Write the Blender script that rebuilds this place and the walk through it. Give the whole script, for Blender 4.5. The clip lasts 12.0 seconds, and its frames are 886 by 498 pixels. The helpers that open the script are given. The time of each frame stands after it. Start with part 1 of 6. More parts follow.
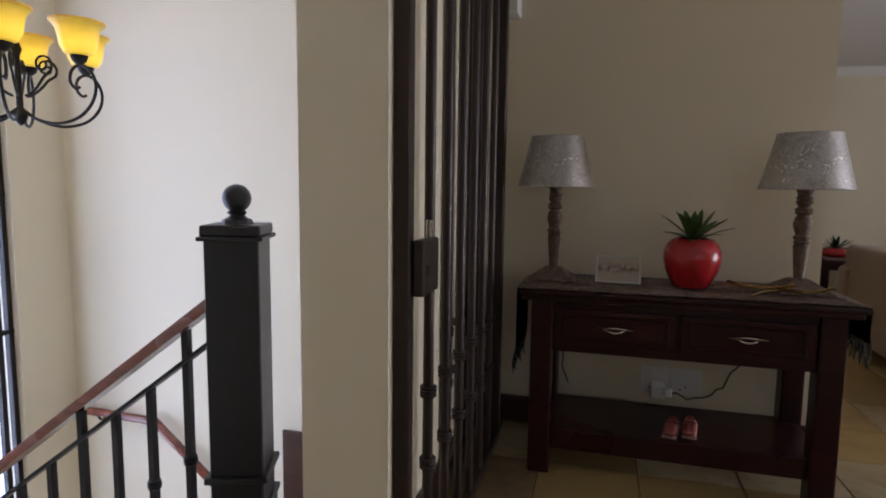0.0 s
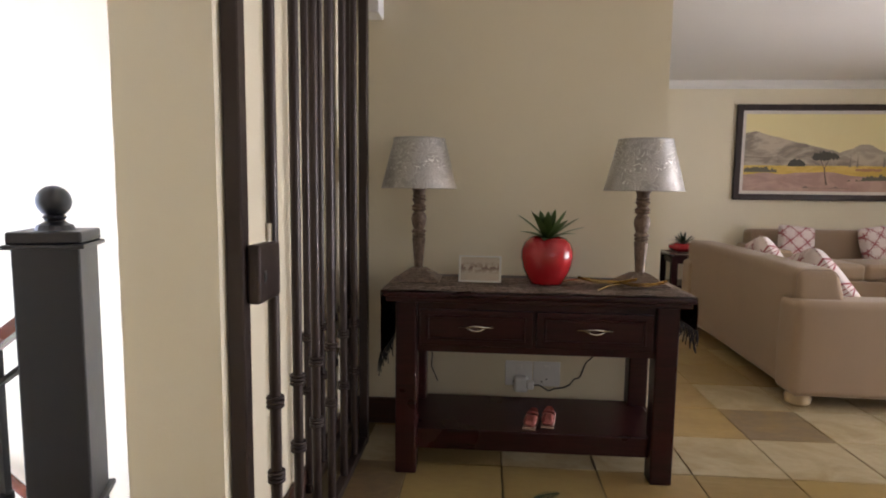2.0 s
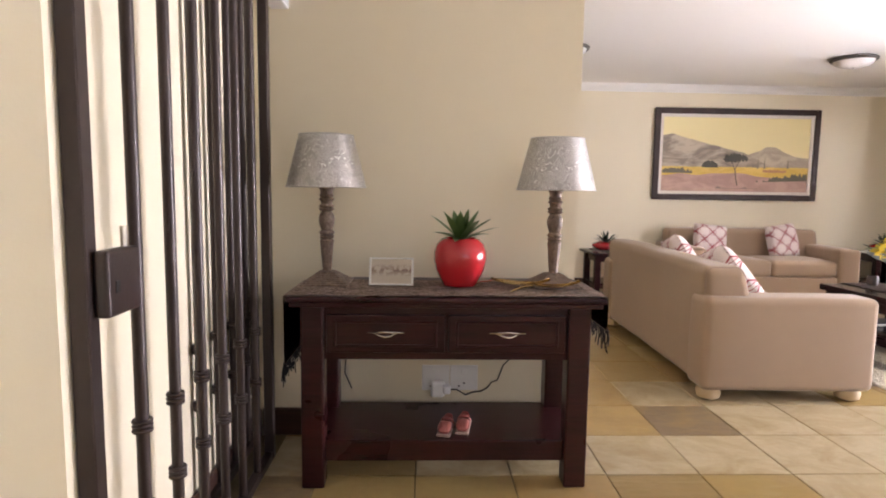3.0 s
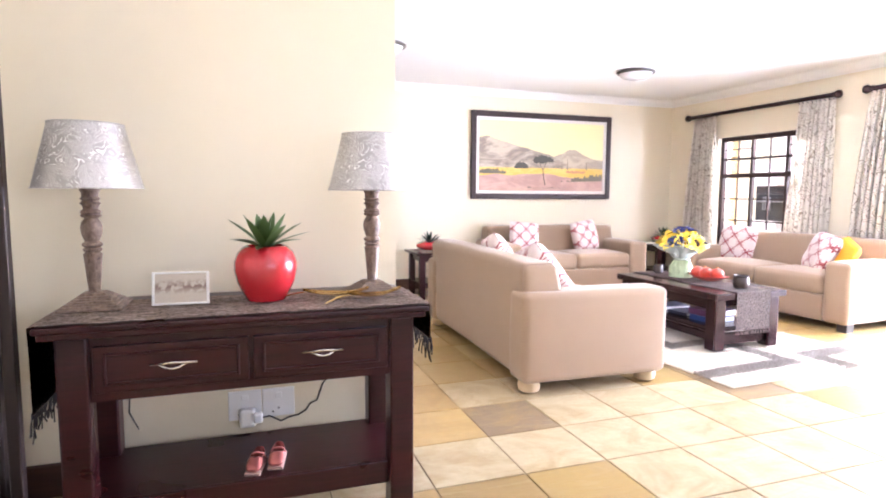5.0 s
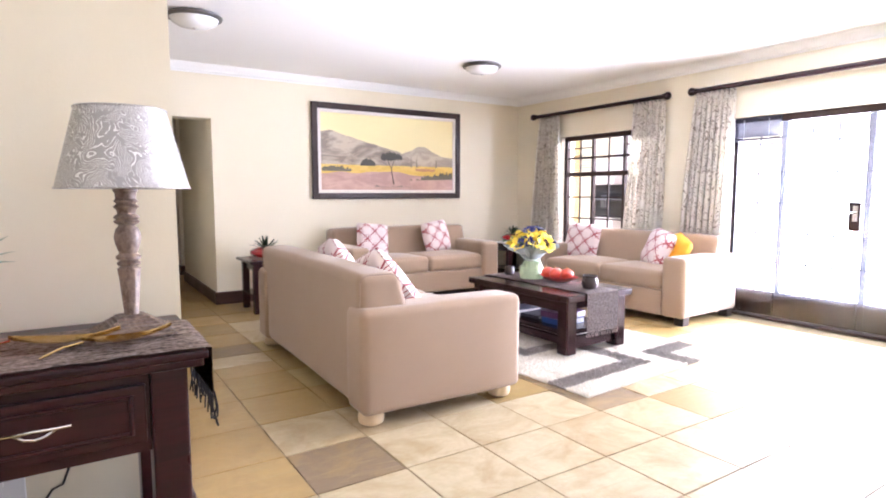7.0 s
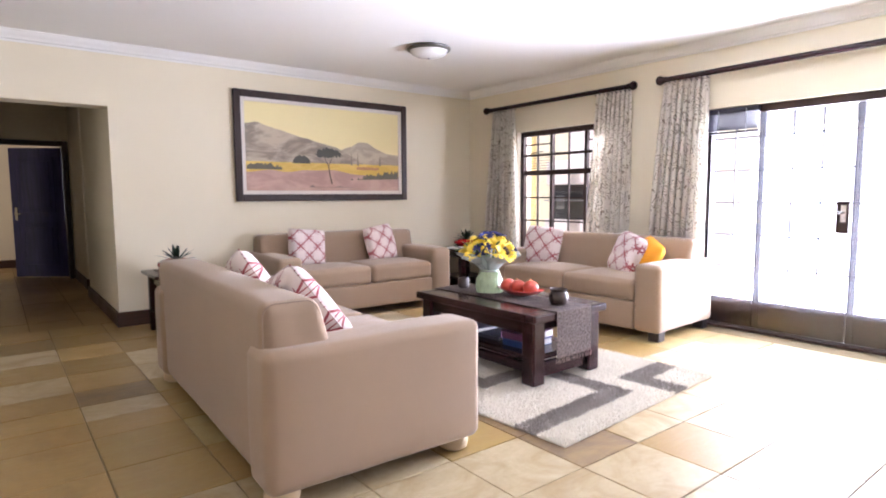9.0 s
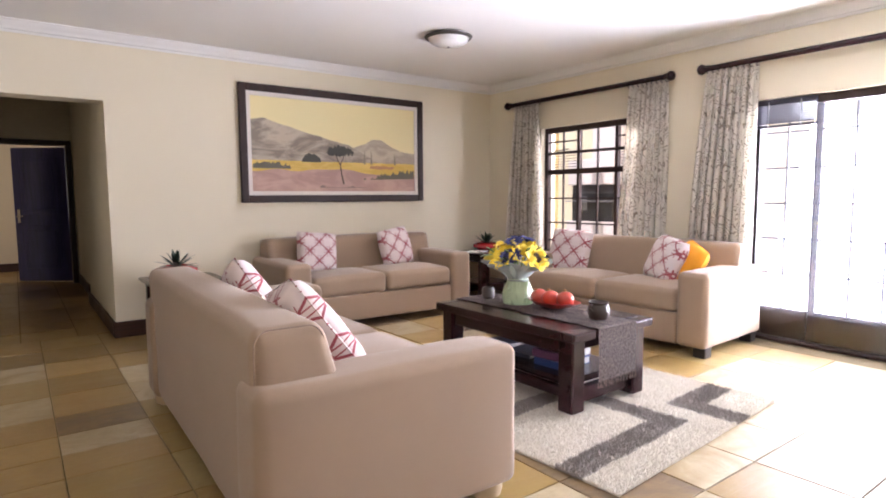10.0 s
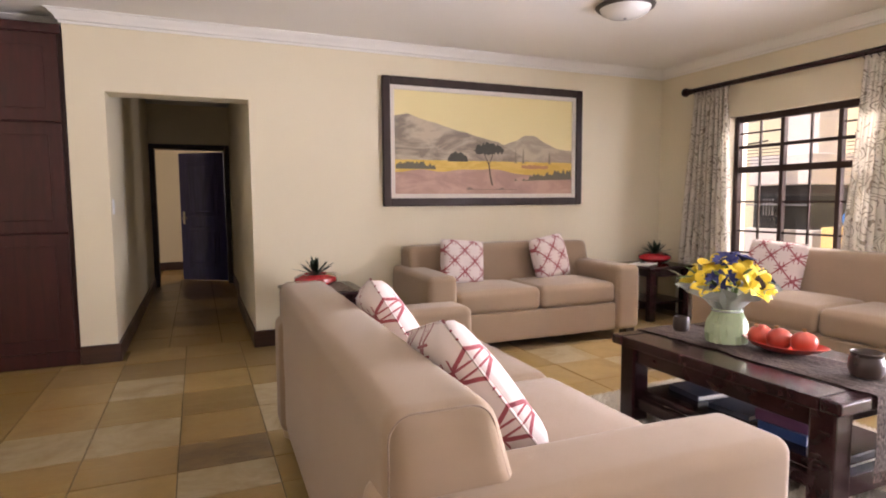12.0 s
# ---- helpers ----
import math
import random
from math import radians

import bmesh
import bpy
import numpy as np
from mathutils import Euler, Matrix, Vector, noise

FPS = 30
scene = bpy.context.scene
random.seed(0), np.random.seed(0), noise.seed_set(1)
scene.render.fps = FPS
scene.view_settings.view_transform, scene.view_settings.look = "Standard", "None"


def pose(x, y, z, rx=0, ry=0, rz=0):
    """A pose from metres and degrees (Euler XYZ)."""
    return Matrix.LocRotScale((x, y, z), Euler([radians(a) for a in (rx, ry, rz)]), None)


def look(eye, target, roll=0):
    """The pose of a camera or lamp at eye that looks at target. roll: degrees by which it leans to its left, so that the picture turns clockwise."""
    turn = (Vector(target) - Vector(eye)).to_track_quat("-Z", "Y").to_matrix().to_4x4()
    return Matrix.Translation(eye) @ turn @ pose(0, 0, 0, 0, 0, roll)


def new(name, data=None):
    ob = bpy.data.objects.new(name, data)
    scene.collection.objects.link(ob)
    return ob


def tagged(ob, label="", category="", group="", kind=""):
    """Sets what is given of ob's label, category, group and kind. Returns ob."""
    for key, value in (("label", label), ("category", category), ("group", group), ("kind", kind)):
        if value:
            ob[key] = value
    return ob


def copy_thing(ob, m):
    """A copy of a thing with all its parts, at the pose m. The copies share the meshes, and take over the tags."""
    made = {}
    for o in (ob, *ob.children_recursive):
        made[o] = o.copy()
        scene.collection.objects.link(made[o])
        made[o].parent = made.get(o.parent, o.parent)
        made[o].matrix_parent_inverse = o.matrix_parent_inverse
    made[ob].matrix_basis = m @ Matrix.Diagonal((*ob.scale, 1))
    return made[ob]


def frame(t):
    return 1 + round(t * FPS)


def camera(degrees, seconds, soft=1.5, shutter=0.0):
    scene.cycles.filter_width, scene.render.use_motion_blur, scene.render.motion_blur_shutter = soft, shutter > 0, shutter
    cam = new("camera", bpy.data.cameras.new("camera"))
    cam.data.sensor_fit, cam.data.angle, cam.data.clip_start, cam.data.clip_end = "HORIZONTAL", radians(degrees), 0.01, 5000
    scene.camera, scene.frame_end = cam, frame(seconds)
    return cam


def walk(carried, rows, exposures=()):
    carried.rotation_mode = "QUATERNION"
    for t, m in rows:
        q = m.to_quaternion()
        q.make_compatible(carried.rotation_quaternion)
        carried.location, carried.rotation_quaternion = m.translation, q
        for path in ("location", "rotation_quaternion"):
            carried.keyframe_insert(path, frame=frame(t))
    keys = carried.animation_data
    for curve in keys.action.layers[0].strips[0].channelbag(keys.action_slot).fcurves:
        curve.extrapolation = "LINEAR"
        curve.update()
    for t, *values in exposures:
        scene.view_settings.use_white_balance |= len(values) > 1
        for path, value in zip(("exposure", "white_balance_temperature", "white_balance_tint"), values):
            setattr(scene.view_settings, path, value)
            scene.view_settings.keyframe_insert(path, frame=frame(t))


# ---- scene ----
cam = camera(75.1, 12.0, soft=1.9)
PATH = [
    (0, (0.636, 0.327, 1.273), (0.111, 2.245, 1.061), 0.7),
    (0.5, (0.658, 0.329, 1.27), (0.221, 2.27, 1.063), 0.7),
    (1, (0.698, 0.327, 1.276), (0.351, 2.286, 1.067), 0.8),
    (1.5, (0.718, 0.333, 1.271), (0.467, 2.307, 1.07), 0.7),
    (2, (0.747, 0.366, 1.277), (0.598, 2.35, 1.073), 0.7),
    (2.5, (0.802, 0.425, 1.276), (0.762, 2.414, 1.071), 0.8),
    (3, (0.862, 0.474, 1.276), (0.931, 2.462, 1.074), 0.8),
    (5, (0.957, 0.69, 1.272), (1.604, 2.573, 1.08), 0.3),
    (5.5, (0.996, 0.78, 1.257), (1.783, 2.609, 1.068), 0.2),
    (6, (1.078, 0.873, 1.26), (1.967, 2.655, 1.072), 0.0),
    (6.5, (1.205, 0.996, 1.259), (2.188, 2.728, 1.069), 0.0),
    (7, (1.318, 1.132, 1.269), (2.402, 2.802, 1.077), 0.0),
    (7.5, (1.424, 1.27, 1.269), (2.594, 2.881, 1.079), -0.1),
    (9.5, (1.926, 1.948, 1.246), (3.148, 3.52, 1.062), -0.3),
    (10, (2.028, 2.151, 1.248), (3.214, 3.752, 1.067), -0.4),
    (10.5, (2.115, 2.332, 1.253), (3.217, 3.991, 1.073), -0.5),
    (11, (2.176, 2.513, 1.265), (3.183, 4.232, 1.086), -0.5),
    (11.5, (2.216, 2.674, 1.255), (3.122, 4.449, 1.081), -0.5),
    (12, (2.272, 2.866, 1.255), (3.051, 4.7, 1.086), -0.4),
]
EXPOSURES = [(0.0, -2.03, 6250, 22), (0.5, -1.9, 6300, 22), (1.0, -1.74, 6450, 22), (1.5, -1.44, 6600, 22), (2.0, -0.98, 6600, 20), (2.5, -0.46, 6550, 23), (3.0, -0.12, 6450, 25), (5.0, 1.02, 5650, 26),
             (6.5, 0.78, 5650, 26), (7.5, 0.43, 5650, 24), (9.5, -0.06, 5850, 25), (10.5, -0.22, 6150, 26), (12.0, -0.2, 6550, 27)]
walk(cam, [(t, look(eye, target, roll)) for t, eye, target, roll in PATH], EXPOSURES)

# ---- world, sun, large lights ----
CEIL = 2.67
WALL_Y, WALL_X = 8.0, 7.15
world = bpy.data.worlds.new("world")
scene.world = world
world.use_nodes = True
wn = world.node_tree.nodes
sky = wn.new("ShaderNodeTexSky")
sky.sky_type, sky.sun_disc = "NISHITA", False
sky.sun_elevation, sky.sun_rotation = radians(49), radians(265)
world.node_tree.links.new(sky.outputs[0], wn["Background"].inputs[0])
wn["Background"].inputs[1].default_value = 0.15


def lamp(name, kind, m, power, color, size=(1, 1)):
    data = bpy.data.lights.new(name, kind)
    data.energy, data.color = power, color
    if kind == "AREA":
        data.shape, data.size, data.size_y = "RECTANGLE", size[0], size[1]
    ob = new(name, data)
    ob.matrix_world = m
    return ob


sun = lamp("sun", "SUN", look((-6, 3, 14), (6, 4, 0)), 5.0, (1.0, 0.95, 0.87))
sun.data.angle = radians(0.5)
lamp("daylight_doors", "AREA", look((8.02, 3.37, 1.02), (6.35, 3.37, 1.95)), 980, (0.93, 0.97, 1.0), (2.6, 2.15))
lamp("daylight_window", "AREA", look((8.6, 6.45, 2.62), (6.0, 6.45, 0.9)), 200, (1.0, 0.97, 0.92), (1.2, 0.5))
lamp("daylight_stair_window", "AREA", look((-2.98, 2.32, 0.6), (0, 2.32, 0.6)), 290, (0.60, 0.74, 1.0), (1.35, 3.4))
# fill lamp added at an unseen, invented opening in the south wall
lamp("fill_south", "AREA", look((2.7, -1.72, 1.55), (2.7, 3, 1.2)), 12, (0.92, 0.95, 1.0), (2.6, 1.2))
# two lamps added to brighten hall and back room, at unseen made-up openings
lamp("fill_back_room", "AREA", look((4.72, 13.6, 1.5), (1.5, 13.6, 1.0)), 26, (1.0, 0.90, 0.76), (1.2, 1.2))
lamp("fill_passage", "AREA", look((4.72, 10.5, 1.5), (2, 10.5, 1.0)), 5, (1.0, 0.94, 0.86), (1.0, 1.2))

# ---- materials ----
MATS = {}


class Nodes:
    """A small helper round one material's node tree."""

    def __init__(self, name):
        self.m = bpy.data.materials.new(name)
        self.m.use_nodes = True
        self.t = self.m.node_tree
        self.b = self.t.nodes["Principled BSDF"]
        MATS[name] = self.m

    def add(self, kind, **ins):
        n = self.t.nodes.new("ShaderNode" + kind)
        for k, v in ins.items():
            self.put(n, k.replace("_", " "), v)
        return n

    def put(self, n, key, v):
        sock = n.inputs[int(key)] if key.isdigit() else n.inputs[key]
        if isinstance(v, bpy.types.NodeSocket):
            self.t.links.new(v, sock)
        else:
            sock.default_value = v

    def math(self, op, a, b=0.0, c=0.0):
        n = self.t.nodes.new("ShaderNodeMath")
        n.operation = op
        for i, v in enumerate((a, b, c)):
            self.put(n, str(i), v)
        return n.outputs[0]

    def mix(self, f, a, b, mode="MIX"):
        n = self.t.nodes.new("ShaderNodeMix")
        n.data_type, n.blend_type = "RGBA", mode
        for i, v in ((0, f), (6, a), (7, b)):
            if not isinstance(v, bpy.types.NodeSocket) and i and len(v) == 3:
                v = (*v, 1)
            self.put(n, str(i), v)
        return n.outputs[2]

    def coord(self, kind="Object", scale=(1, 1, 1)):
        c = self.add("TexCoord").outputs[kind]
        return self.add("Mapping", Vector=c, Scale=scale).outputs[0] if scale != (1, 1, 1) else c

    def noise(self, vec, scale, detail=4, rough=0.55, dist=0.0):
        return self.add("TexNoise", Vector=vec, Scale=scale, Detail=detail, Roughness=rough, Distortion=dist).outputs[0]

    def ramp(self, f, stops):
        n = self.add("ValToRGB", Fac=f)
        e = n.color_ramp.elements
        while len(e) < len(stops):
            e.new(0.5)
        for el, (p, c) in zip(e, stops):
            el.position, el.color = p, (*c, 1)
        return n.outputs[0]

    def sep(self, vec):
        return self.add("SeparateXYZ", Vector=vec).outputs

    def bump(self, h, strength, dist=0.01):
        self.put(self.b, "Normal", self.add("Bump", Height=h, Strength=strength, Distance=dist).outputs[0])

    def done(self, color, rough, **more):
        self.put(self.b, "Base Color", (*color, 1) if isinstance(color, tuple) else color)
        self.put(self.b, "Roughness", rough)
        for k, v in more.items():
            self.put(self.b, k.replace("_", " "), v)
        return self.m


def plain(name, color, rough=0.5, metal=0.0, grain=60, amount=0.12, bump=0.05, coat=0.0):
    n = Nodes(name)
    v = n.coord()
    f = n.noise(v, grain, 5)
    big = n.noise(v, grain / 12, 3)
    c = n.mix(n.math("MULTIPLY", f, amount * 2), color, tuple(x * 0.6 for x in color))
    c = n.mix(n.math("MULTIPLY", big, amount), c, tuple(min(1, x * 1.3) for x in color))
    n.bump(f, bump, 0.004)
    r = n.math("MULTIPLY_ADD", big, 0.2, rough - 0.1)
    return n.done(c, r, Metallic=metal, Coat_Weight=coat)


def wood(name, dark, light, rough=0.35, coat=0.2, scale=(3, 40, 40), bump=0.08):
    n = Nodes(name)
    v = n.coord(scale=scale)
    g = n.noise(v, 1.0, 6, 0.6, 0.6)
    big = n.noise(n.coord(), 2.2, 3)
    c = n.ramp(g, [(0.3, dark), (0.75, light)])
    c = n.mix(n.math("MULTIPLY", big, 0.5), c, dark)
    n.bump(g, bump, 0.003)
    return n.done(c, n.math("MULTIPLY_ADD", big, 0.25, rough - 0.1), Coat_Weight=coat, Coat_Roughness=0.2)


def plaster(name, color, warm):
    n = Nodes(name)
    v = n.coord()
    big, small = n.noise(v, 0.9, 3), n.noise(v, 90, 4)
    c = n.mix(n.math("MULTIPLY", big, 0.6), color, warm)
    c = n.mix(n.math("MULTIPLY", n.noise(v, 7, 5), 0.12), c, tuple(x * 0.82 for x in color))
    n.bump(n.math("ADD", small, n.math("MULTIPLY", n.noise(v, 6, 3), 1.5)), 0.12, 0.004)
    return n.done(c, 0.75)


plaster("cream_plaster", (0.77, 0.70, 0.54), (0.735, 0.65, 0.47))
plaster("stair_plaster", (0.77, 0.70, 0.55), (0.74, 0.66, 0.49))
plaster("white_plaster", (0.78, 0.76, 0.70), (0.72, 0.70, 0.64))
plaster("ceiling_paint", (0.86, 0.85, 0.82), (0.83, 0.81, 0.78))
plaster("cornice_paint", (0.84, 0.83, 0.80), (0.80, 0.79, 0.76))
plaster("ochre_plaster", (0.72, 0.50, 0.20), (0.66, 0.45, 0.18))
plaster("terrace_plaster", (0.80, 0.72, 0.50), (0.76, 0.66, 0.42))
plaster("braai_plaster", (0.72, 0.66, 0.62), (0.60, 0.54, 0.50))
wood("mahogany", (0.013, 0.0022, 0.003), (0.046, 0.007, 0.008), 0.27, 0.06)
MATS["mahogany"].node_tree.nodes["Principled BSDF"].inputs["Specular IOR Level"].default_value = 0.3
wood("dark_wood", (0.018, 0.0055, 0.007), (0.032, 0.0095, 0.011), 0.20, 0.05, (6, 12, 12), 0.03)
MATS["dark_wood"].node_tree.nodes["Principled BSDF"].inputs["Specular IOR Level"].default_value = 0.35
wood("baseboard_wood", (0.035, 0.014, 0.009), (0.085, 0.035, 0.022), 0.4, 0.2, (1.2, 30, 30))
wood("cupboard_wood", (0.026, 0.005, 0.005), (0.068, 0.011, 0.010), 0.38, 0.02, (20, 20, 2))
wood("frame_wood", (0.020, 0.010, 0.008), (0.052, 0.025, 0.019), 0.45, 0.05, (20, 20, 3))
MATS["frame_wood"].node_tree.nodes["Principled BSDF"].inputs["Specular IOR Level"].default_value = 0.3
wood("door_wood", (0.026, 0.022, 0.095), (0.065, 0.055, 0.21), 0.35, 0.3, (25, 25, 2))
wood("handrail_wood", (0.12, 0.03, 0.018), (0.26, 0.07, 0.04), 0.25, 0.5, (4, 30, 30))
wood("lamp_wood", (0.07, 0.042, 0.03), (0.36, 0.26, 0.19), 0.55, 0.05, (60, 60, 40), 0.4)
plain("iron", (0.018, 0.015, 0.016), 0.42, 0.5, 80, 0.3, 0.12)
plain("gate_steel", (0.035, 0.022, 0.019), 0.42, 0.3, 60, 0.3, 0.1)
plain("newel_paint", (0.011, 0.010, 0.013), 0.40, 0.0, 50, 0.3, 0.1)
plain("chrome", (0.75, 0.74, 0.72), 0.18, 1.0, 60, 0.1, 0.02)
plain("brass", (0.75, 0.55, 0.22), 0.2, 1.0, 40, 0.1, 0.03)
plain("plastic_white", (0.80, 0.80, 0.80), 0.35, 0, 30, 0.05, 0.02)
plain("black_rubber", (0.012, 0.012, 0.012), 0.6)
plain("red_glaze", (0.42, 0.012, 0.018), 0.22, 0, 25, 0.15, 0.06, 0.6)
plain("red_dish", (0.40, 0.03, 0.02), 0.3, 0, 25, 0.15, 0.03, 0.4)
plain("tomato", (0.48, 0.055, 0.028), 0.3, 0, 18, 0.3, 0.03, 0.3)
plain("leaf_green", (0.12, 0.20, 0.055), 0.45, 0, 30, 0.5, 0.1)
plain("leaf_dark", (0.022, 0.05, 0.022), 0.5, 0, 30, 0.5, 0.1)
plain("petal_yellow", (0.78, 0.56, 0.015), 0.55, 0, 40, 0.2, 0.08)
plain("petal_pale", (0.81, 0.58, 0.03), 0.55, 0, 40, 0.2, 0.08)
plain("petal_blue", (0.018, 0.022, 0.12), 0.55, 0, 40, 0.3, 0.08)
plain("seed_brown", (0.05, 0.022, 0.01), 0.9, 0, 200, 0.6, 0.6)
plain("wrap_paper", (0.52, 0.66, 0.42), 0.45, 0, 16, 0.9, 0.5)
plain("wrap_film", (0.72, 0.80, 0.80), 0.2, 0, 22, 0.3, 0.2)
M_film = MATS["wrap_film"].node_tree.nodes["Principled BSDF"]
M_film.inputs["Alpha"].default_value = 0.55
plain("pottery", (0.045, 0.027, 0.022), 0.35, 0, 30, 0.6, 0.15, 0.3)
plain("shoe_pink", (0.42, 0.13, 0.11), 0.35, 0.3, 60, 0.4, 0.2)
plain("shoe_lining", (0.35, 0.24, 0.2), 0.8)
def photo_print():
    """A faded sepia print with blurred dark shapes across its middle."""
    n = Nodes("photo_paper")
    x, y, z = n.sep(n.coord())
    band = n.math("SUBTRACT", 1.0, n.math("MULTIPLY", n.math("ABSOLUTE", n.math("SUBTRACT", z, 0.068)), 34.0))
    blot = n.math("MULTIPLY", n.math("MAXIMUM", band, 0.0), n.ramp(n.noise(n.coord(), 42, 2), [(0.45, (0, 0, 0)), (0.56, (1, 1, 1))]))
    c = n.mix(blot, (0.50, 0.44, 0.36), (0.16, 0.09, 0.07))
    c = n.mix(n.math("MULTIPLY", n.noise(n.coord(), 90, 3), 0.3), c, (0.3, 0.25, 0.2))
    return n.done(c, 0.4)


photo_print()
plain("frame_white", (0.75, 0.74, 0.70), 0.35)
plain("yellow_fabric", (0.84, 0.34, 0.012), 0.85, 0, 220, 0.2, 0.3)
plain("sofa_foot", (0.55, 0.42, 0.26), 0.5)
plain("black_foot", (0.02, 0.015, 0.014), 0.5)
plain("book_cover", (0.05, 0.06, 0.10), 0.35, 0, 8, 0.6, 0.02)
plain("book_purple", (0.12, 0.04, 0.13), 0.35, 0, 8, 0.6, 0.02)
plain("book_blue", (0.02, 0.07, 0.26), 0.35, 0, 8, 0.6, 0.02)
plain("paper", (0.75, 0.74, 0.70), 0.7, 0, 150, 0.2, 0.3)
plain("blue_plastic", (0.04, 0.22, 0.65), 0.35)
plain("steel_black", (0.03, 0.03, 0.032), 0.4, 0.4)
plain("steel_grey", (0.30, 0.30, 0.31), 0.4, 0.6)
plain("bronze_rim", (0.12, 0.11, 0.10), 0.4, 0.6)
plain("mount", (0.72, 0.66, 0.60), 0.7)
plain("blind_slat", (0.02, 0.018, 0.03), 0.4)
plain("concrete", (0.45, 0.42, 0.38), 0.85, 0, 30, 0.3, 0.3)
plain("grout", (0.20, 0.155, 0.085), 0.9, 0, 60, 0.4, 0.4)
plain("stair_tile", (0.40, 0.33, 0.22), 0.5, 0, 20, 0.3, 0.1)
plain("fringe_black", (0.012, 0.010, 0.010), 0.9, 0, 120, 0.5, 0.4)
for nm, col in (("paint_tree", (0.06, 0.055, 0.038)), ("paint_bush", (0.13, 0.115, 0.07)), ("paint_trunk", (0.14, 0.10, 0.07)), ("paint_rock", (0.24, 0.165, 0.13)), ("paint_rust", (0.50, 0.24, 0.10)), ("paint_agave", (0.24, 0.20, 0.14))):
    plain(nm, col, 0.6, 0, 30, 0.5, 0.1)


def slate(name, stops):
    n = Nodes(name)
    rnd = n.add("ObjectInfo").outputs["Random"]
    v = n.coord()
    off = n.add("CombineXYZ", X=n.math("MULTIPLY", rnd, 37.0), Y=n.math("MULTIPLY", rnd, 91.0), Z=0.0).outputs[0]
    p = n.add("VectorMath", **{"0": v, "1": off}).outputs[0]
    c = n.ramp(rnd, stops)
    cloud = n.noise(p, 3.2, 6, 0.62, 1.2)
    streak = n.noise(n.add("Mapping", Vector=p, Scale=(2, 9, 4)).outputs[0], 1.6, 6, 0.65, 1.5)
    c = n.mix(n.ramp(cloud, [(0.42, (0, 0, 0)), (0.68, (0.75, 0.75, 0.75))]), c, (0.33, 0.22, 0.09))
    c = n.mix(n.ramp(streak, [(0.5, (0, 0, 0)), (0.75, (0.5, 0.5, 0.5))]), c, (0.38, 0.29, 0.14))
    c = n.mix(n.math("MULTIPLY", n.noise(p, 26, 5), 0.3), c, (0.14, 0.10, 0.06))
    n.bump(n.math("ADD", n.noise(p, 9, 6), n.math("MULTIPLY", streak, 1.2)), 0.22, 0.006)
    return n.done(c, n.math("MULTIPLY_ADD", cloud, 0.22, 0.22), Specular_IOR_Level=0.4)


slate("slate", [(0.0, (0.37, 0.265, 0.088)), (0.2, (0.31, 0.192, 0.048)), (0.4, (0.42, 0.325, 0.14)), (0.55, (0.29, 0.172, 0.040)), (0.7, (0.39, 0.285, 0.105)), (0.88, (0.225, 0.152, 0.055)), (1.0, (0.34, 0.215, 0.058))])
slate("slate_brown", [(0.0, (0.17, 0.115, 0.065)), (1.0, (0.21, 0.15, 0.09))])
slate("slate_ochre", [(0.0, (0.37, 0.24, 0.085)), (1.0, (0.42, 0.28, 0.10))])
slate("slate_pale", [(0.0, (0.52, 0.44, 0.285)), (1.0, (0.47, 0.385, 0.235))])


def fabric(name, color, dark):
    n = Nodes(name)
    v = n.coord()
    weave = n.noise(n.coord(scale=(1, 1, 1)), 420, 2)
    c = n.mix(n.math("MULTIPLY", n.noise(v, 3.0, 4), 0.55), color, dark)
    c = n.mix(n.math("MULTIPLY", weave, 0.35), c, dark)
    n.bump(n.math("ADD", weave, n.math("MULTIPLY", n.noise(v, 9, 3), 2.0)), 0.25, 0.003)
    return n.done(c, 0.9, Sheen_Weight=0.25)


fabric("sofa_fabric", (0.34, 0.238, 0.155), (0.25, 0.17, 0.108))
fabric("sofa_piping", (0.285, 0.20, 0.142), (0.21, 0.145, 0.10))


def lattice_fabric():
    """White cotton with a raspberry cane lattice: bold diagonals, with paired upright and level canes at the crossings."""
    n = Nodes("lattice_fabric")
    x, y, z = n.sep(n.coord())
    wob = n.math("MULTIPLY", n.noise(n.coord(), 9, 1), 0.008)
    x, z = n.math("ADD", x, wob), n.math("SUBTRACT", z, wob)
    p = 0.188
    near = []
    lines = None
    for a, b in ((1, 1), (1, -1)):
        q = n.math("ADD", n.math("MULTIPLY", x, a / p), n.math("MULTIPLY", z, b / p))
        f = n.math("ABSOLUTE", n.math("SUBTRACT", n.math("FRACT", n.math("ADD", q, 20.0)), 0.5))
        near.append(n.math("LESS_THAN", f, 0.33))
        l = n.math("LESS_THAN", f, 0.038)
        lines = l if lines is None else n.math("MAXIMUM", lines, l)
    knot = n.math("MULTIPLY", near[0], near[1])
    for axis in (x, z):
        f = n.math("ABSOLUTE", n.math("SUBTRACT", n.math("FRACT", n.math("ADD", n.math("MULTIPLY", axis, 2 / p), 20.5)), 0.5))
        pair = n.math("LESS_THAN", n.math("ABSOLUTE", n.math("SUBTRACT", f, 0.145)), 0.036)
        lines = n.math("MAXIMUM", lines, n.math("MULTIPLY", knot, pair))
    weave = n.noise(n.coord(), 380, 2)
    c = n.mix(lines, (0.72, 0.63, 0.60), (0.30, 0.035, 0.05))
    c = n.mix(n.math("MULTIPLY", weave, 0.2), c, (0.4, 0.3, 0.3))
    n.bump(weave, 0.2, 0.002)
    return n.done(c, 0.9, Sheen_Weight=0.2)


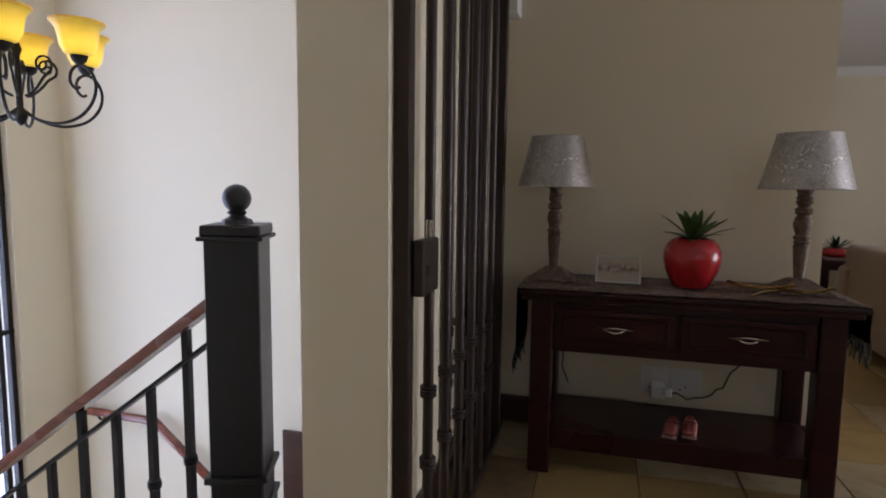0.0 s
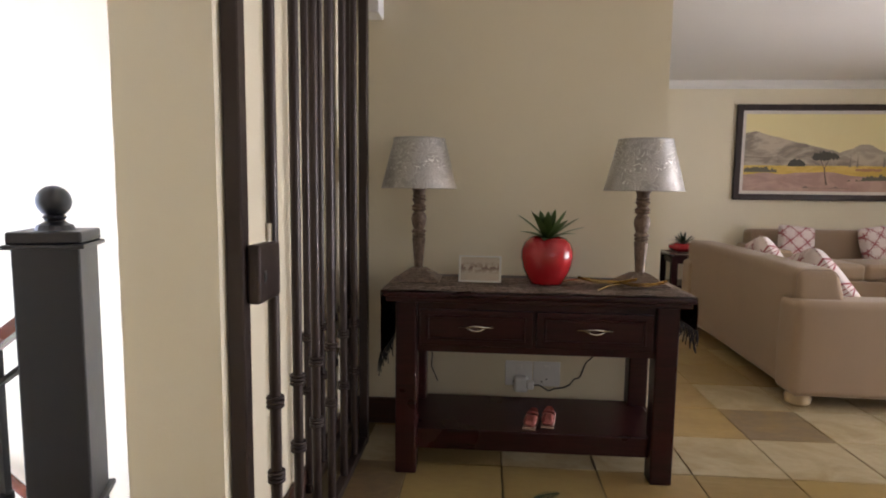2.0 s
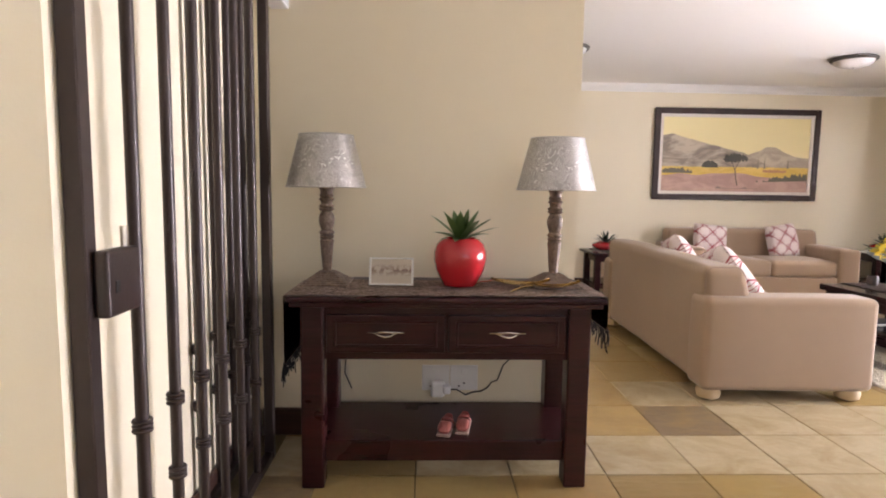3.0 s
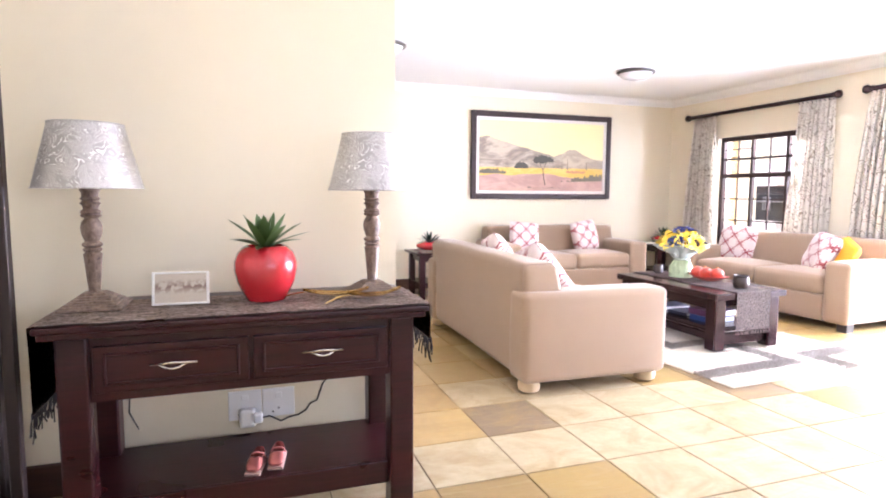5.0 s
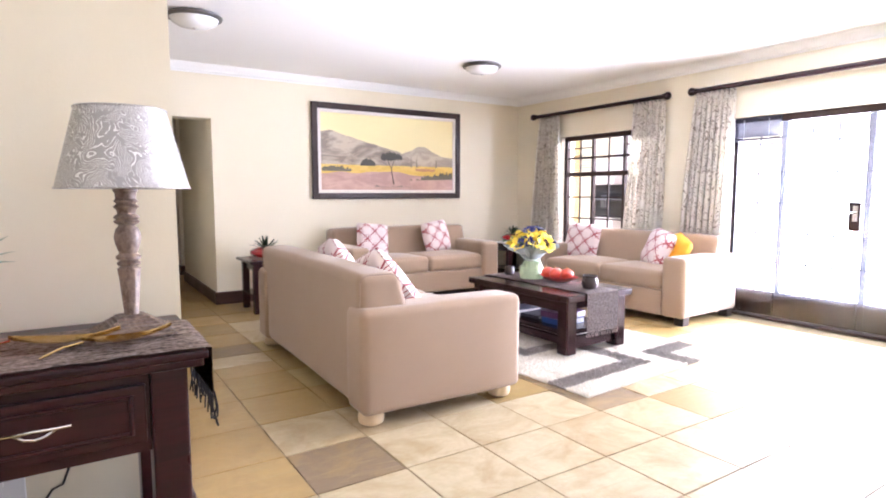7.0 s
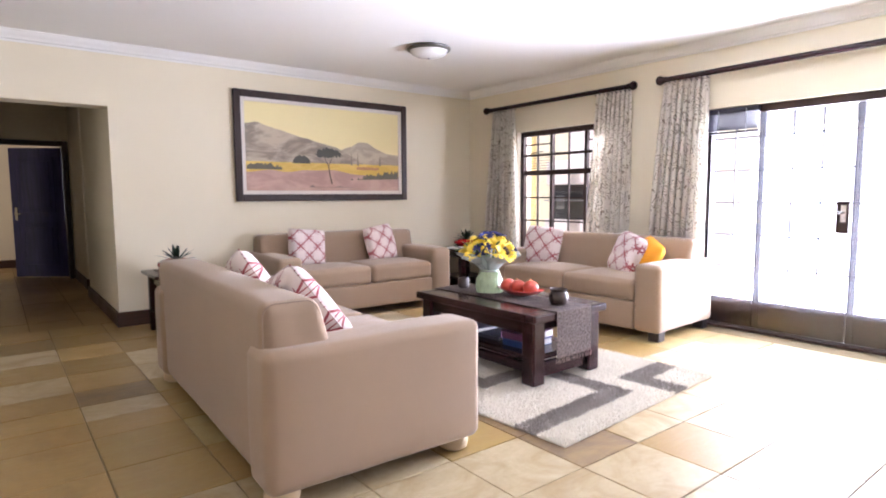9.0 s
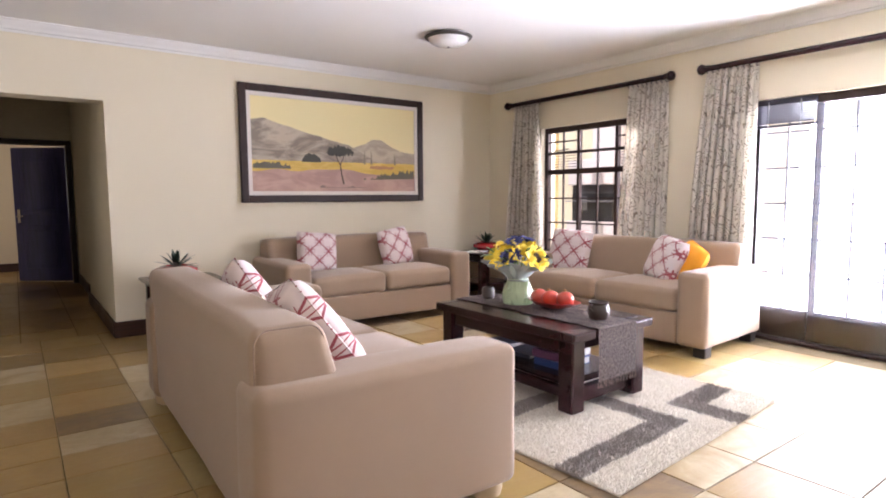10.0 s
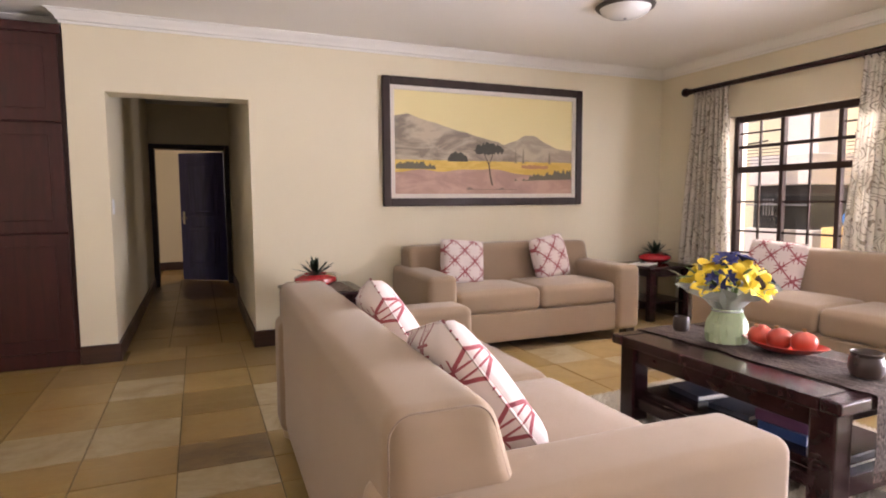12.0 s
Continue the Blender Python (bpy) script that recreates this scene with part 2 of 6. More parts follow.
def curtain_fabric():
    n = Nodes("curtain_fabric")
    v = n.coord()
    warp = n.add("TexNoise", Vector=v, Scale=5.0, Detail=1.0).outputs[1]
    p = n.add("VectorMath", **{"0": v, "1": warp}).outputs[0]
    rings = n.add("TexWave", Vector=p, Scale=2.6, Distortion=8.0, Detail=1.0).outputs[1]
    leaf = n.noise(v, 9, 2, 0.5, 1.5)
    scroll = n.math("MULTIPLY", n.math("LESS_THAN", n.math("ABSOLUTE", n.math("SUBTRACT", rings, 0.5)), 0.19), n.math("GREATER_THAN", leaf, 0.45))
    c = n.mix(n.math("MULTIPLY", scroll, 0.8), (0.93, 0.89, 0.80), (0.30, 0.235, 0.155))
    c = n.mix(n.math("MULTIPLY", n.noise(v, 300, 2), 0.15), c, (0.60, 0.54, 0.46))
    n.bump(n.noise(v, 300, 2), 0.2, 0.002)
    n.done(c, 0.85, Sheen_Weight=0.2)
    # thin cloth lets some daylight through
    thin = n.add("BsdfTranslucent", Color=c).outputs[0]
    both = n.add("MixShader", Fac=0.2)
    n.t.links.new(n.b.outputs[0], both.inputs[1])
    n.t.links.new(thin, both.inputs[2])
    n.t.links.new(both.outputs[0], n.t.nodes["Material Output"].inputs[0])
    return n.m


def rug_pile():
    """Cream shag with grey angular bands."""
    n = Nodes("rug_pile")
    x, y, z = n.sep(n.coord())
    wob = n.math("MULTIPLY", n.math("SUBTRACT", n.noise(n.coord(), 22, 2), 0.5), 0.035)
    x, y = n.math("ADD", x, wob), n.math("ADD", y, wob)

    def band(a, lo, hi):
        return n.math("MULTIPLY", n.math("GREATER_THAN", a, lo), n.math("LESS_THAN", a, hi))

    def rect(x0, x1, y0, y1):
        return n.math("MULTIPLY", band(x, x0, x1), band(y, y0, y1))

    grey = rect(-0.1, 0.96, 0.175, 0.33)
    for r in ((0.80, 0.96, 0.175, 0.95), (1.12, 1.29, -0.1, 0.40), (1.12, 1.75, 0.24, 0.40), (0.30, 0.96, 0.85, 1.0), (0.30, 0.45, 0.85, 1.7)):
        grey = n.math("MAXIMUM", grey, rect(*r))
    c = n.mix(grey, (0.86, 0.81, 0.71), (0.27, 0.235, 0.215))
    c = n.mix(n.math("MULTIPLY", n.noise(n.coord(), 160, 3), 0.3), c, (0.45, 0.40, 0.33))
    n.bump(n.noise(n.coord(), 120, 3), 0.6, 0.01)
    return n.done(c, 0.95, Sheen_Weight=0.3)


def woven(name, a, b):
    n = Nodes(name)
    v = n.coord()
    s = n.noise(n.coord(scale=(14, 90, 60)), 1.0, 4)
    t = n.noise(v, 75, 3)
    c = n.ramp(n.math("MULTIPLY_ADD", t, 0.5, n.math("MULTIPLY", s, 0.5)), [(0.38, a), (0.62, b)])
    n.bump(n.math("ADD", t, s), 0.8, 0.006)
    return n.done(c, 0.9)


def lampshade_silver():
    n = Nodes("lampshade_silver")
    v = n.coord()
    warp = n.add("TexNoise", Vector=v, Scale=7.0, Detail=1.0).outputs[1]
    p = n.add("VectorMath", **{"0": v, "1": warp}).outputs[0]
    rings = n.add("TexWave", Vector=p, Scale=11.0, Distortion=9.0, Detail=1.0).outputs[1]
    scroll = n.math("MULTIPLY", n.math("LESS_THAN", n.math("ABSOLUTE", n.math("SUBTRACT", rings, 0.5)), 0.20), n.math("GREATER_THAN", n.noise(v, 24, 2, 0.5, 1.5), 0.40))
    weave = n.noise(n.coord(scale=(60, 60, 500)), 1.0, 2)
    c = n.mix(scroll, (0.40, 0.385, 0.37), (0.90, 0.89, 0.87))
    c = n.mix(n.math("MULTIPLY", weave, 0.4), c, (0.30, 0.28, 0.26))
    n.bump(n.math("MULTIPLY_ADD", scroll, 1.2, weave), 0.25, 0.003)
    return n.done(c, n.math("MULTIPLY_ADD", scroll, -0.14, 0.46), Metallic=n.math("MULTIPLY_ADD", scroll, 0.30, 0.60))


lattice_fabric(), curtain_fabric(), rug_pile(), lampshade_silver()
woven("runner_dark", (0.045, 0.03, 0.026), (0.27, 0.205, 0.175))
woven("runner_weave", (0.08, 0.05, 0.038), (0.58, 0.45, 0.36))


def glass(name, tint=(1, 1, 1)):
    n = Nodes(name)
    return n.done(tint, 0.02, Transmission_Weight=1.0, IOR=1.45)


glass("glass")


def dusty_glass():
    """Door glass; an added translucent mix stands in for glare, scattering a little daylight."""
    n = Nodes("dusty_glass")
    n.done((1, 1, 1), 0.02, Transmission_Weight=1.0, IOR=1.45)
    veil = n.add("BsdfTranslucent", Color=(0.80, 0.86, 1.0, 1)).outputs[0]
    both = n.add("MixShader", Fac=n.math("MULTIPLY_ADD", n.noise(n.coord(), 3, 3), 0.009, 0.007))
    n.t.links.new(n.b.outputs[0], both.inputs[1])
    n.t.links.new(veil, both.inputs[2])
    n.t.links.new(both.outputs[0], n.t.nodes["Material Output"].inputs[0])


dusty_glass()


def glow(name, color, strength, base):
    n = Nodes(name)
    n.put(n.b, "Emission Color", (*color, 1))
    n.put(n.b, "Emission Strength", strength)
    return n.done(base, 0.35)


def amber():
    """Amber glass, brightest where the bulb stands behind it."""
    n = Nodes("amber_shade")
    x, y, z = n.sep(n.coord())
    d = n.math("ABSOLUTE", n.math("SUBTRACT", z, 1.645))
    n.put(n.b, "Emission Color", (1.0, 0.68, 0.045, 1))
    n.put(n.b, "Emission Strength", n.math("MULTIPLY_ADD", d, -38.0, n.math("MULTIPLY_ADD", n.noise(n.coord(), 30, 3), 1.0, 3.4)))
    return n.done((0.8, 0.5, 0.06), 0.3)


amber()
glow("bulb", (1.0, 0.80, 0.45), 160.0, (0.9, 0.85, 0.7))
plain("opal_glass", (0.80, 0.80, 0.78), 0.25, 0, 10, 0.05, 0.0, 0.3)


def sky_paint():
    n = Nodes("paint_sky")
    x, y, z = n.sep(n.coord("Object"))
    c = n.ramp(n.math("ADD", n.math("MULTIPLY", z, 1.6), n.math("MULTIPLY", n.noise(n.coord(), 3, 3), 0.25)), [(0.05, (0.82, 0.74, 0.54)), (0.4, (0.82, 0.73, 0.46)), (0.95, (0.80, 0.69, 0.36))])
    n.bump(n.noise(n.coord(), 70, 4), 0.1, 0.002)
    return n.done(c, 0.55)


def hill_paint(name, a, b, sc):
    n = Nodes(name)
    f = n.noise(n.coord(scale=(1, 1, 2.2)), sc, 5, 0.6, 1.2)
    n.bump(n.noise(n.coord(), 70, 4), 0.1, 0.002)
    return n.done(n.ramp(f, [(0.42, a), (0.60, b)]), 0.55)


sky_paint()
hill_paint("paint_hill_near", (0.23, 0.185, 0.14), (0.50, 0.41, 0.30), 2.4)
hill_paint("paint_hill_far", (0.37, 0.30, 0.22), (0.50, 0.42, 0.30), 3.0)
hill_paint("paint_grass", (0.62, 0.40, 0.06), (0.72, 0.50, 0.12), 4.0)
hill_paint("paint_sand", (0.40, 0.24, 0.19), (0.52, 0.33, 0.25), 2.5)
M = MATS

# ---- mesh helpers ----


def mesh_of(bm, name, smooth=False):
    me = bpy.data.meshes.new(name)
    bmesh.ops.recalc_face_normals(bm, faces=bm.faces)
    bm.to_mesh(me)
    bm.free()
    if smooth:
        me.shade_smooth()
        if smooth != "all":
            me.set_sharp_from_angle(angle=radians(40))
    return me


def part(name, bm, material, parent, label="", smooth=False, m=None):
    """Links a bmesh as one mesh object under a thing or a part."""
    me = bm if isinstance(bm, bpy.types.Mesh) else mesh_of(bm, name, smooth)
    if not me.materials:
        me.materials.append(M[material])
    ob = new(name, me)
    ob.parent = parent
    if m is not None:
        ob.matrix_local = m
    return tagged(ob, label)


def thing(name, label, category, m=None, group=""):
    ob = new(name)
    ob.empty_display_size = 0.1
    if m is not None:
        ob.matrix_world = m
    return tagged(ob, label, category, group)


def structure(name, bm, material, label="", smooth=False):
    me = mesh_of(bm, name, smooth)
    me.materials.append(M[material])
    return tagged(new(name, me), label, "", "", "structure")


def box(bm, x0, y0, z0, x1, y1, z1, bevel=0.0, seg=2, m=None):
    r = bmesh.ops.create_cube(bm, size=1.0)
    vs = r["verts"]
    for v in vs:
        v.co = Vector(((x0 + x1) / 2 + v.co.x * (x1 - x0), (y0 + y1) / 2 + v.co.y * (y1 - y0), (z0 + z1) / 2 + v.co.z * (z1 - z0)))
    if bevel:
        es = list({e for v in vs for e in v.link_edges})
        out = bmesh.ops.bevel(bm, geom=es, offset=bevel, segments=seg, affect="EDGES", profile=0.5)
        vs = list({v for f in out["faces"] for v in f.verts} | {v for v in vs if v.is_valid})
    if m is not None:
        bmesh.ops.transform(bm, matrix=m, verts=vs)
    return bm


def B(*a, **k):
    return box(bmesh.new(), *a, **k)


def lathe(profile, seg=24, bm=None, m=None, square=False):
    """A turned body from (radius, height) pairs."""
    bm = bm or bmesh.new()
    n = 4 if square else seg
    k = math.sqrt(2) if square else 1
    rings = []
    for r, z in profile:
        rings.append([bm.verts.new((k * r * math.cos(2 * math.pi * (i + 0.5 * square) / n), k * r * math.sin(2 * math.pi * (i + 0.5 * square) / n), z)) for i in range(n)])
    for a, b in zip(rings, rings[1:]):
        for i in range(n):
            bm.faces.new((a[i], a[(i + 1) % n], b[(i + 1) % n], b[i]))
    if profile[0][0] > 0:
        bm.faces.new(rings[0][::-1])
    if profile[-1][0] > 0:
        bm.faces.new(rings[-1])
    if m is not None:
        bmesh.ops.transform(bm, matrix=m, verts=[v for ring in rings for v in ring])
    return bm


def tube(path, radius, seg=8, bm=None, cap=True):
    """A round bar along a path; radius may be a function of 0..1."""
    bm = bm or bmesh.new()
    pts = [Vector(p) for p in path]
    rings = []
    up = Vector((0.13, 0.21, 0.97)).normalized()
    for i, p in enumerate(pts):
        d = (pts[min(i + 1, len(pts) - 1)] - pts[max(i - 1, 0)]).normalized()
        u = d.cross(up)
        if u.length < 0.1:
            u = d.cross(Vector((1, 0.1, 0)))
        u.normalize()
        w = d.cross(u)
        r = radius(i / (len(pts) - 1)) if callable(radius) else radius
        rings.append([bm.verts.new(p + (u * math.cos(2 * math.pi * j / seg) + w * math.sin(2 * math.pi * j / seg)) * r) for j in range(seg)])
    for a, b in zip(rings, rings[1:]):
        for j in range(seg):
            bm.faces.new((a[j], a[(j + 1) % seg], b[(j + 1) % seg], b[j]))
    if cap:
        bm.faces.new(rings[0][::-1])
        bm.faces.new(rings[-1])
    return bm


def soft(sx, sy, sz, r, crown=0.0, sag=0.0, bm=None, at=(0, 0, 0), q=3, mid=6, wob=0.0, seed=0.0):
    """An upholstered block centred on at: rounded edges, and faces that swell by crown (top) and sag (sides)."""
    bm = bm or bmesh.new()
    hs = (sx / 2, sy / 2, sz / 2)
    axes = []
    for h in hs:
        rr = min(r, h * 0.98)
        a = [h - rr + rr * math.tan(radians(45 * i / q)) for i in range(q + 1)]
        inner = [-(h - rr) + 2 * (h - rr) * i / mid for i in range(1, mid)]
        axes.append(sorted({round(x, 6) for x in ([-x for x in a] + inner + a)}))
    made = {}

    def vert(p):
        key = tuple(round(c, 5) for c in p)
        if key not in made:
            inn = [max(-(h - min(r, h * 0.98)), min(h - min(r, h * 0.98), c)) for c, h in zip(p, hs)]
            d = Vector([c - i for c, i in zip(p, inn)])
            if d.length > 1e-9:
                d = d.normalized() * r
            co = Vector(inn) + Vector([min(abs(x), min(r, h * 0.98)) * (1 if x > 0 else -1) for x, h in zip(d, hs)])
            u, v, w = (p[i] / hs[i] for i in range(3))
            fz, fx, fy = (1 - u * u) * (1 - v * v), (1 - v * v) * (1 - w * w), (1 - u * u) * (1 - w * w)
            co.z += crown * fz * (1 if w > 0 else 0.0) * abs(w)
            co.x += sag * fx * u
            co.y += sag * fy * v
            if wob:
                co += noise.noise_vector(co * 5 + Vector((seed, seed * 2, 0))) * wob
            made[key] = bm.verts.new(co + Vector(at))
        return made[key]

    for ax in range(3):
        o1, o2 = [i for i in range(3) if i != ax]
        for side in (-hs[ax], hs[ax]):
            for a0, a1 in zip(axes[o1], axes[o1][1:]):
                for b0, b1 in zip(axes[o2], axes[o2][1:]):
                    ps = []
                    for a, b in ((a0, b0), (a1, b0), (a1, b1), (a0, b1)):
                        p = [0, 0, 0]
                        p[ax], p[o1], p[o2] = side, a, b
                        ps.append(vert(p))
                    if len(set(ps)) == 4:
                        bm.faces.new(ps)
    return bm


def pillow(s, t, n=14, seed=0.0):
    """A square scatter cushion in the xz plane, with pinched corners and a few folds."""
    bm = bmesh.new()
    sides = []
    for sgn in (1, -1):
        grid = []
        for i in range(n + 1):
            row = []
            for j in range(n + 1):
                u, v = -1 + 2 * i / n, -1 + 2 * j / n
                pin = 1 - 0.09 * (abs(u) * abs(v)) ** 3 - 0.05 * (1 - abs(u)) * abs(v) ** 4 - 0.05 * (1 - abs(v)) * abs(u) ** 4
                h = t * ((1 - u ** 4) * (1 - v ** 4)) ** 0.55
                h += 0.010 * noise.noise(Vector((u * 2.2 + seed, v * 2.2, sgn * 3.0))) * (1 - max(abs(u), abs(v)) ** 6)
                row.append(bm.verts.new((u * pin * s / 2, -sgn * h, v * pin * s / 2)))
            grid.append(row)
        for i in range(n):
            for j in range(n):
                bm.faces.new((grid[i][j], grid[i + 1][j], grid[i + 1][j + 1], grid[i][j + 1]))
    bmesh.ops.remove_doubles(bm, verts=bm.verts, dist=0.0005)
    return bm


def arc(c, r, a0, a1, n=10, axis="y"):
    out = []
    for i in range(n + 1):
        a = radians(a0 + (a1 - a0) * i / n)
        u, w = r * math.cos(a), r * math.sin(a)
        out.append((c[0] + u, c[1], c[2] + w) if axis == "y" else (c[0], c[1] + u, c[2] + w))
    return out

# ---- the large structure ----
X0, Y0 = -2.83, -1.5
OPEN_L, OPEN_R, OPEN_TOP = 1.655, 2.70, 2.10
WIN_Y0, WIN_Y1, WIN_Z0, WIN_Z1 = 5.53, 7.07, 0.55, 2.05
DOOR_Y0, DOOR_Y1, DOOR_TOP = 2.13, 4.60, 2.04
SW_Y0, SW_Y1, SW_Z0, SW_Z1 = 0.95, 3.02, -1.4, 2.3

bm = bmesh.new()
for x0, y0, x1, y1 in ((-0.45, Y0 - 0.2, 7.4, 1.6), (-0.08, 1.6, 7.4, 8.3), (1.4, 8.3, 5.0, 15.2)):
    box(bm, x0, y0, -0.30, x1, y1, -0.007)
floor = structure("floor", bm, "grout", "floor of mixed ochre, cream and brown slate tiles")
structure("ceiling", B(X0 - 0.25, Y0 - 0.25, CEIL, WALL_X + 0.25, 15.3, CEIL + 0.2), "ceiling_paint", "flat white painted ceiling")


def wall(name, boxes, material="cream_plaster", label="cream painted plaster wall"):
    bm = bmesh.new()
    for b in boxes:
        box(bm, *b)
    return structure(name, bm, material, label)


wall("wall_console", [(0.02, 3.40, -0.3, 1.645, 3.65, CEIL)])
wall("wall_stair_north", [(X0 - 0.25, 3.40, -3.2, 0.02, 3.65, CEIL)], "stair_plaster", "pale plaster wall beside the stairs")
wall("wall_pier", [(-0.08, 1.66, -3.2, 0.02, 3.40, CEIL), (-0.08, 1.60, -3.2, 0.153, 1.66, CEIL)], "cream_plaster", "cream plaster wall end beside the stairs")
wall("wall_painting", [(1.40, WALL_Y, 0, OPEN_L, 8.25, CEIL), (OPEN_L, WALL_Y, OPEN_TOP, OPEN_R, 8.25, CEIL), (OPEN_R, WALL_Y, 0, WALL_X, 8.25, CEIL)])
wall("wall_niche", [(0.2, 8.30, 0, 1.40, 8.5, CEIL)])
wall("wall_west", [(0.0, 3.65, 0, 0.2, 8.5, CEIL)])
wall("wall_windows", [(WALL_X, Y0, 0, WALL_X + 0.25, DOOR_Y0, CEIL), (WALL_X, DOOR_Y0, DOOR_TOP, WALL_X + 0.25, DOOR_Y1, CEIL), (WALL_X, DOOR_Y1, 0, WALL_X + 0.25, WIN_Y0, CEIL),
                      (WALL_X, WIN_Y0, 0, WALL_X + 0.25, WIN_Y1, WIN_Z0), (WALL_X, WIN_Y0, WIN_Z1, WALL_X + 0.25, WIN_Y1, CEIL), (WALL_X, WIN_Y1, 0, WALL_X + 0.25, 8.25, CEIL)])
# the gap in this unseen wall is made for the added fill lamp
wall("wall_south", [(-0.45, Y0 - 0.25, 0, 1.4, Y0, CEIL), (4.0, Y0 - 0.25, 0, WALL_X + 0.25, Y0, CEIL), (1.4, Y0 - 0.25, 0, 4.0, Y0, 0.95), (1.4, Y0 - 0.25, 2.15, 4.0, Y0, CEIL)])
wall("wall_landing", [(-0.65, Y0 - 0.25, 0, -0.45, 0.70, CEIL)])
wall("wall_stair_south", [(X0 - 0.25, 0.50, -3.2, -0.65, 0.70, CEIL)], "stair_plaster", "pale plaster wall beside the stairs")
wall("wall_stair_west", [(X0 - 0.25, 0.5, -3.2, X0, SW_Y0, CEIL), (X0 - 0.25, SW_Y1, -3.2, X0, 3.4, CEIL), (X0 - 0.25, SW_Y0, -3.2, X0, SW_Y1, SW_Z0), (X0 - 0.25, SW_Y0, SW_Z1, X0, SW_Y1, CEIL)], "stair_plaster", "pale plaster wall around the stair window")
wall("wall_hall_west", [(OPEN_L - 0.2, 8.25, 0, OPEN_L, 12.3, CEIL)])
# the opening at x 4.6 is unseen, added for the passage fill lamp
wall("wall_hall_east", [(OPEN_R, 8.25, 0, OPEN_R + 0.2, 10.15, CEIL), (OPEN_R + 0.06, 10.85, 0, OPEN_R + 0.3, 12.3, CEIL), (4.6, 8.25, 0, 4.8, 10.0, CEIL), (4.6, 11.0, 0, 4.8, 12.3, CEIL), (4.6, 10.0, 0, 4.8, 11.0, 0.9), (4.6, 10.0, 2.1, 4.8, 11.0, CEIL)])
wall("wall_hall_end", [(OPEN_L - 0.2, 12.3, 0, 1.70, 12.5, CEIL), (1.70, 12.3, 2.06, 2.70, 12.5, CEIL), (2.70, 12.3, 0, 4.8, 12.5, CEIL)])
# likewise an unseen opening added for the back room fill lamp
wall("wall_back_room", [(1.0, 14.6, 0, 4.8, 14.8, CEIL), (1.0, 12.5, 0, 1.2, 14.6, CEIL), (4.6, 12.5, 0, 4.8, 13.0, CEIL), (4.6, 14.2, 0, 4.8, 14.6, CEIL), (4.6, 13.0, 0, 4.8, 14.2, 0.9), (4.6, 13.0, 2.1, 4.8, 14.2, CEIL)])
wall("ground_floor_walls", [(X0 - 0.25, 3.65, -3.2, 1.0, 3.85, -0.3), (1.0, 0.5, -3.2, 1.2, 3.85, -0.3), (-0.65, 0.5, -3.2, 1.0, 0.7, -0.3)])
structure("floor_lower", B(X0 - 0.25, 0.5, -3.2, 1.2, 3.85, -3.0), "stair_tile", "tiled floor at the foot of the stairs")

# baseboards
bm = bmesh.new()
BH = 0.145
for x0, y0, x1, y1 in ((0.042, 3.378, 1.645, 3.40), (1.645, 3.378, 1.667, 3.65), (1.40, WALL_Y - 0.022, OPEN_L + 0.022, WALL_Y), (OPEN_L, WALL_Y, OPEN_L + 0.022, 12.3),
                       (OPEN_R - 0.022, WALL_Y - 0.022, WALL_X, WALL_Y), (OPEN_R - 0.022, WALL_Y, OPEN_R, 10.17), (OPEN_R + 0.038, 10.83, OPEN_R + 0.06, 12.28), (OPEN_R + 0.038, 10.828, OPEN_R + 0.3, 10.85),
                       (WALL_X - 0.022, DOOR_Y1 + 0.06, WALL_X, WALL_Y - 0.022), (1.2, 14.578, 4.6, 14.6), (0.02, 1.66, 0.042, 3.378), (-0.08, 1.578, 0.15, 1.60)):
    box(bm, x0, y0, 0, x1, y1, BH, 0.006, 1)
structure("baseboard", bm, "baseboard_wood", "dark varnished wooden baseboard")

# cornice: a stepped and coved strip, swept along the walls
CORN = ((0.0, -0.092), (0.014, -0.092), (0.018, -0.076), (0.030, -0.070), (0.040, -0.044), (0.068, -0.024), (0.074, -0.010), (0.092, -0.008), (0.092, 0.0))


def cornice(points, sides):
    """points: corners of the run; sides: the way into the room at each corner (mitred)."""
    bm = bmesh.new()
    rings = [[bm.verts.new((p[0] + s[0] * d, p[1] + s[1] * d, CEIL + h)) for d, h in CORN] for p, s in zip(points, sides)]
    for a, b in zip(rings, rings[1:]):
        for i in range(len(CORN) - 1):
            bm.faces.new((a[i], a[i + 1], b[i + 1], b[i]))
    return bm


bm = cornice([(1.40, 8.30), (1.40, WALL_Y), (WALL_X, WALL_Y), (WALL_X, Y0)], [(-1, -1), (-1, -1), (-1, -1), (-1, 0)])
structure("trim", bm, "cornice_paint", "white moulded cornice", True)
structure("trim", cornice([(0.2, 8.30), (1.40, 8.30)], [(0, -1), (-1, -1)]), "cornice_paint", "white moulded cornice", True)


# ---- doors and windows ----
def bars(bm, x, t, ys, zs, y0, y1, z0, z1, w):
    for y in ys:
        box(bm, x - t, y - w, z0, x + t, y + w, z1)
    for z in zs:
        box(bm, x - t * 0.8, y0, z - w, x + t * 0.8, y1, z + w)
    return bm


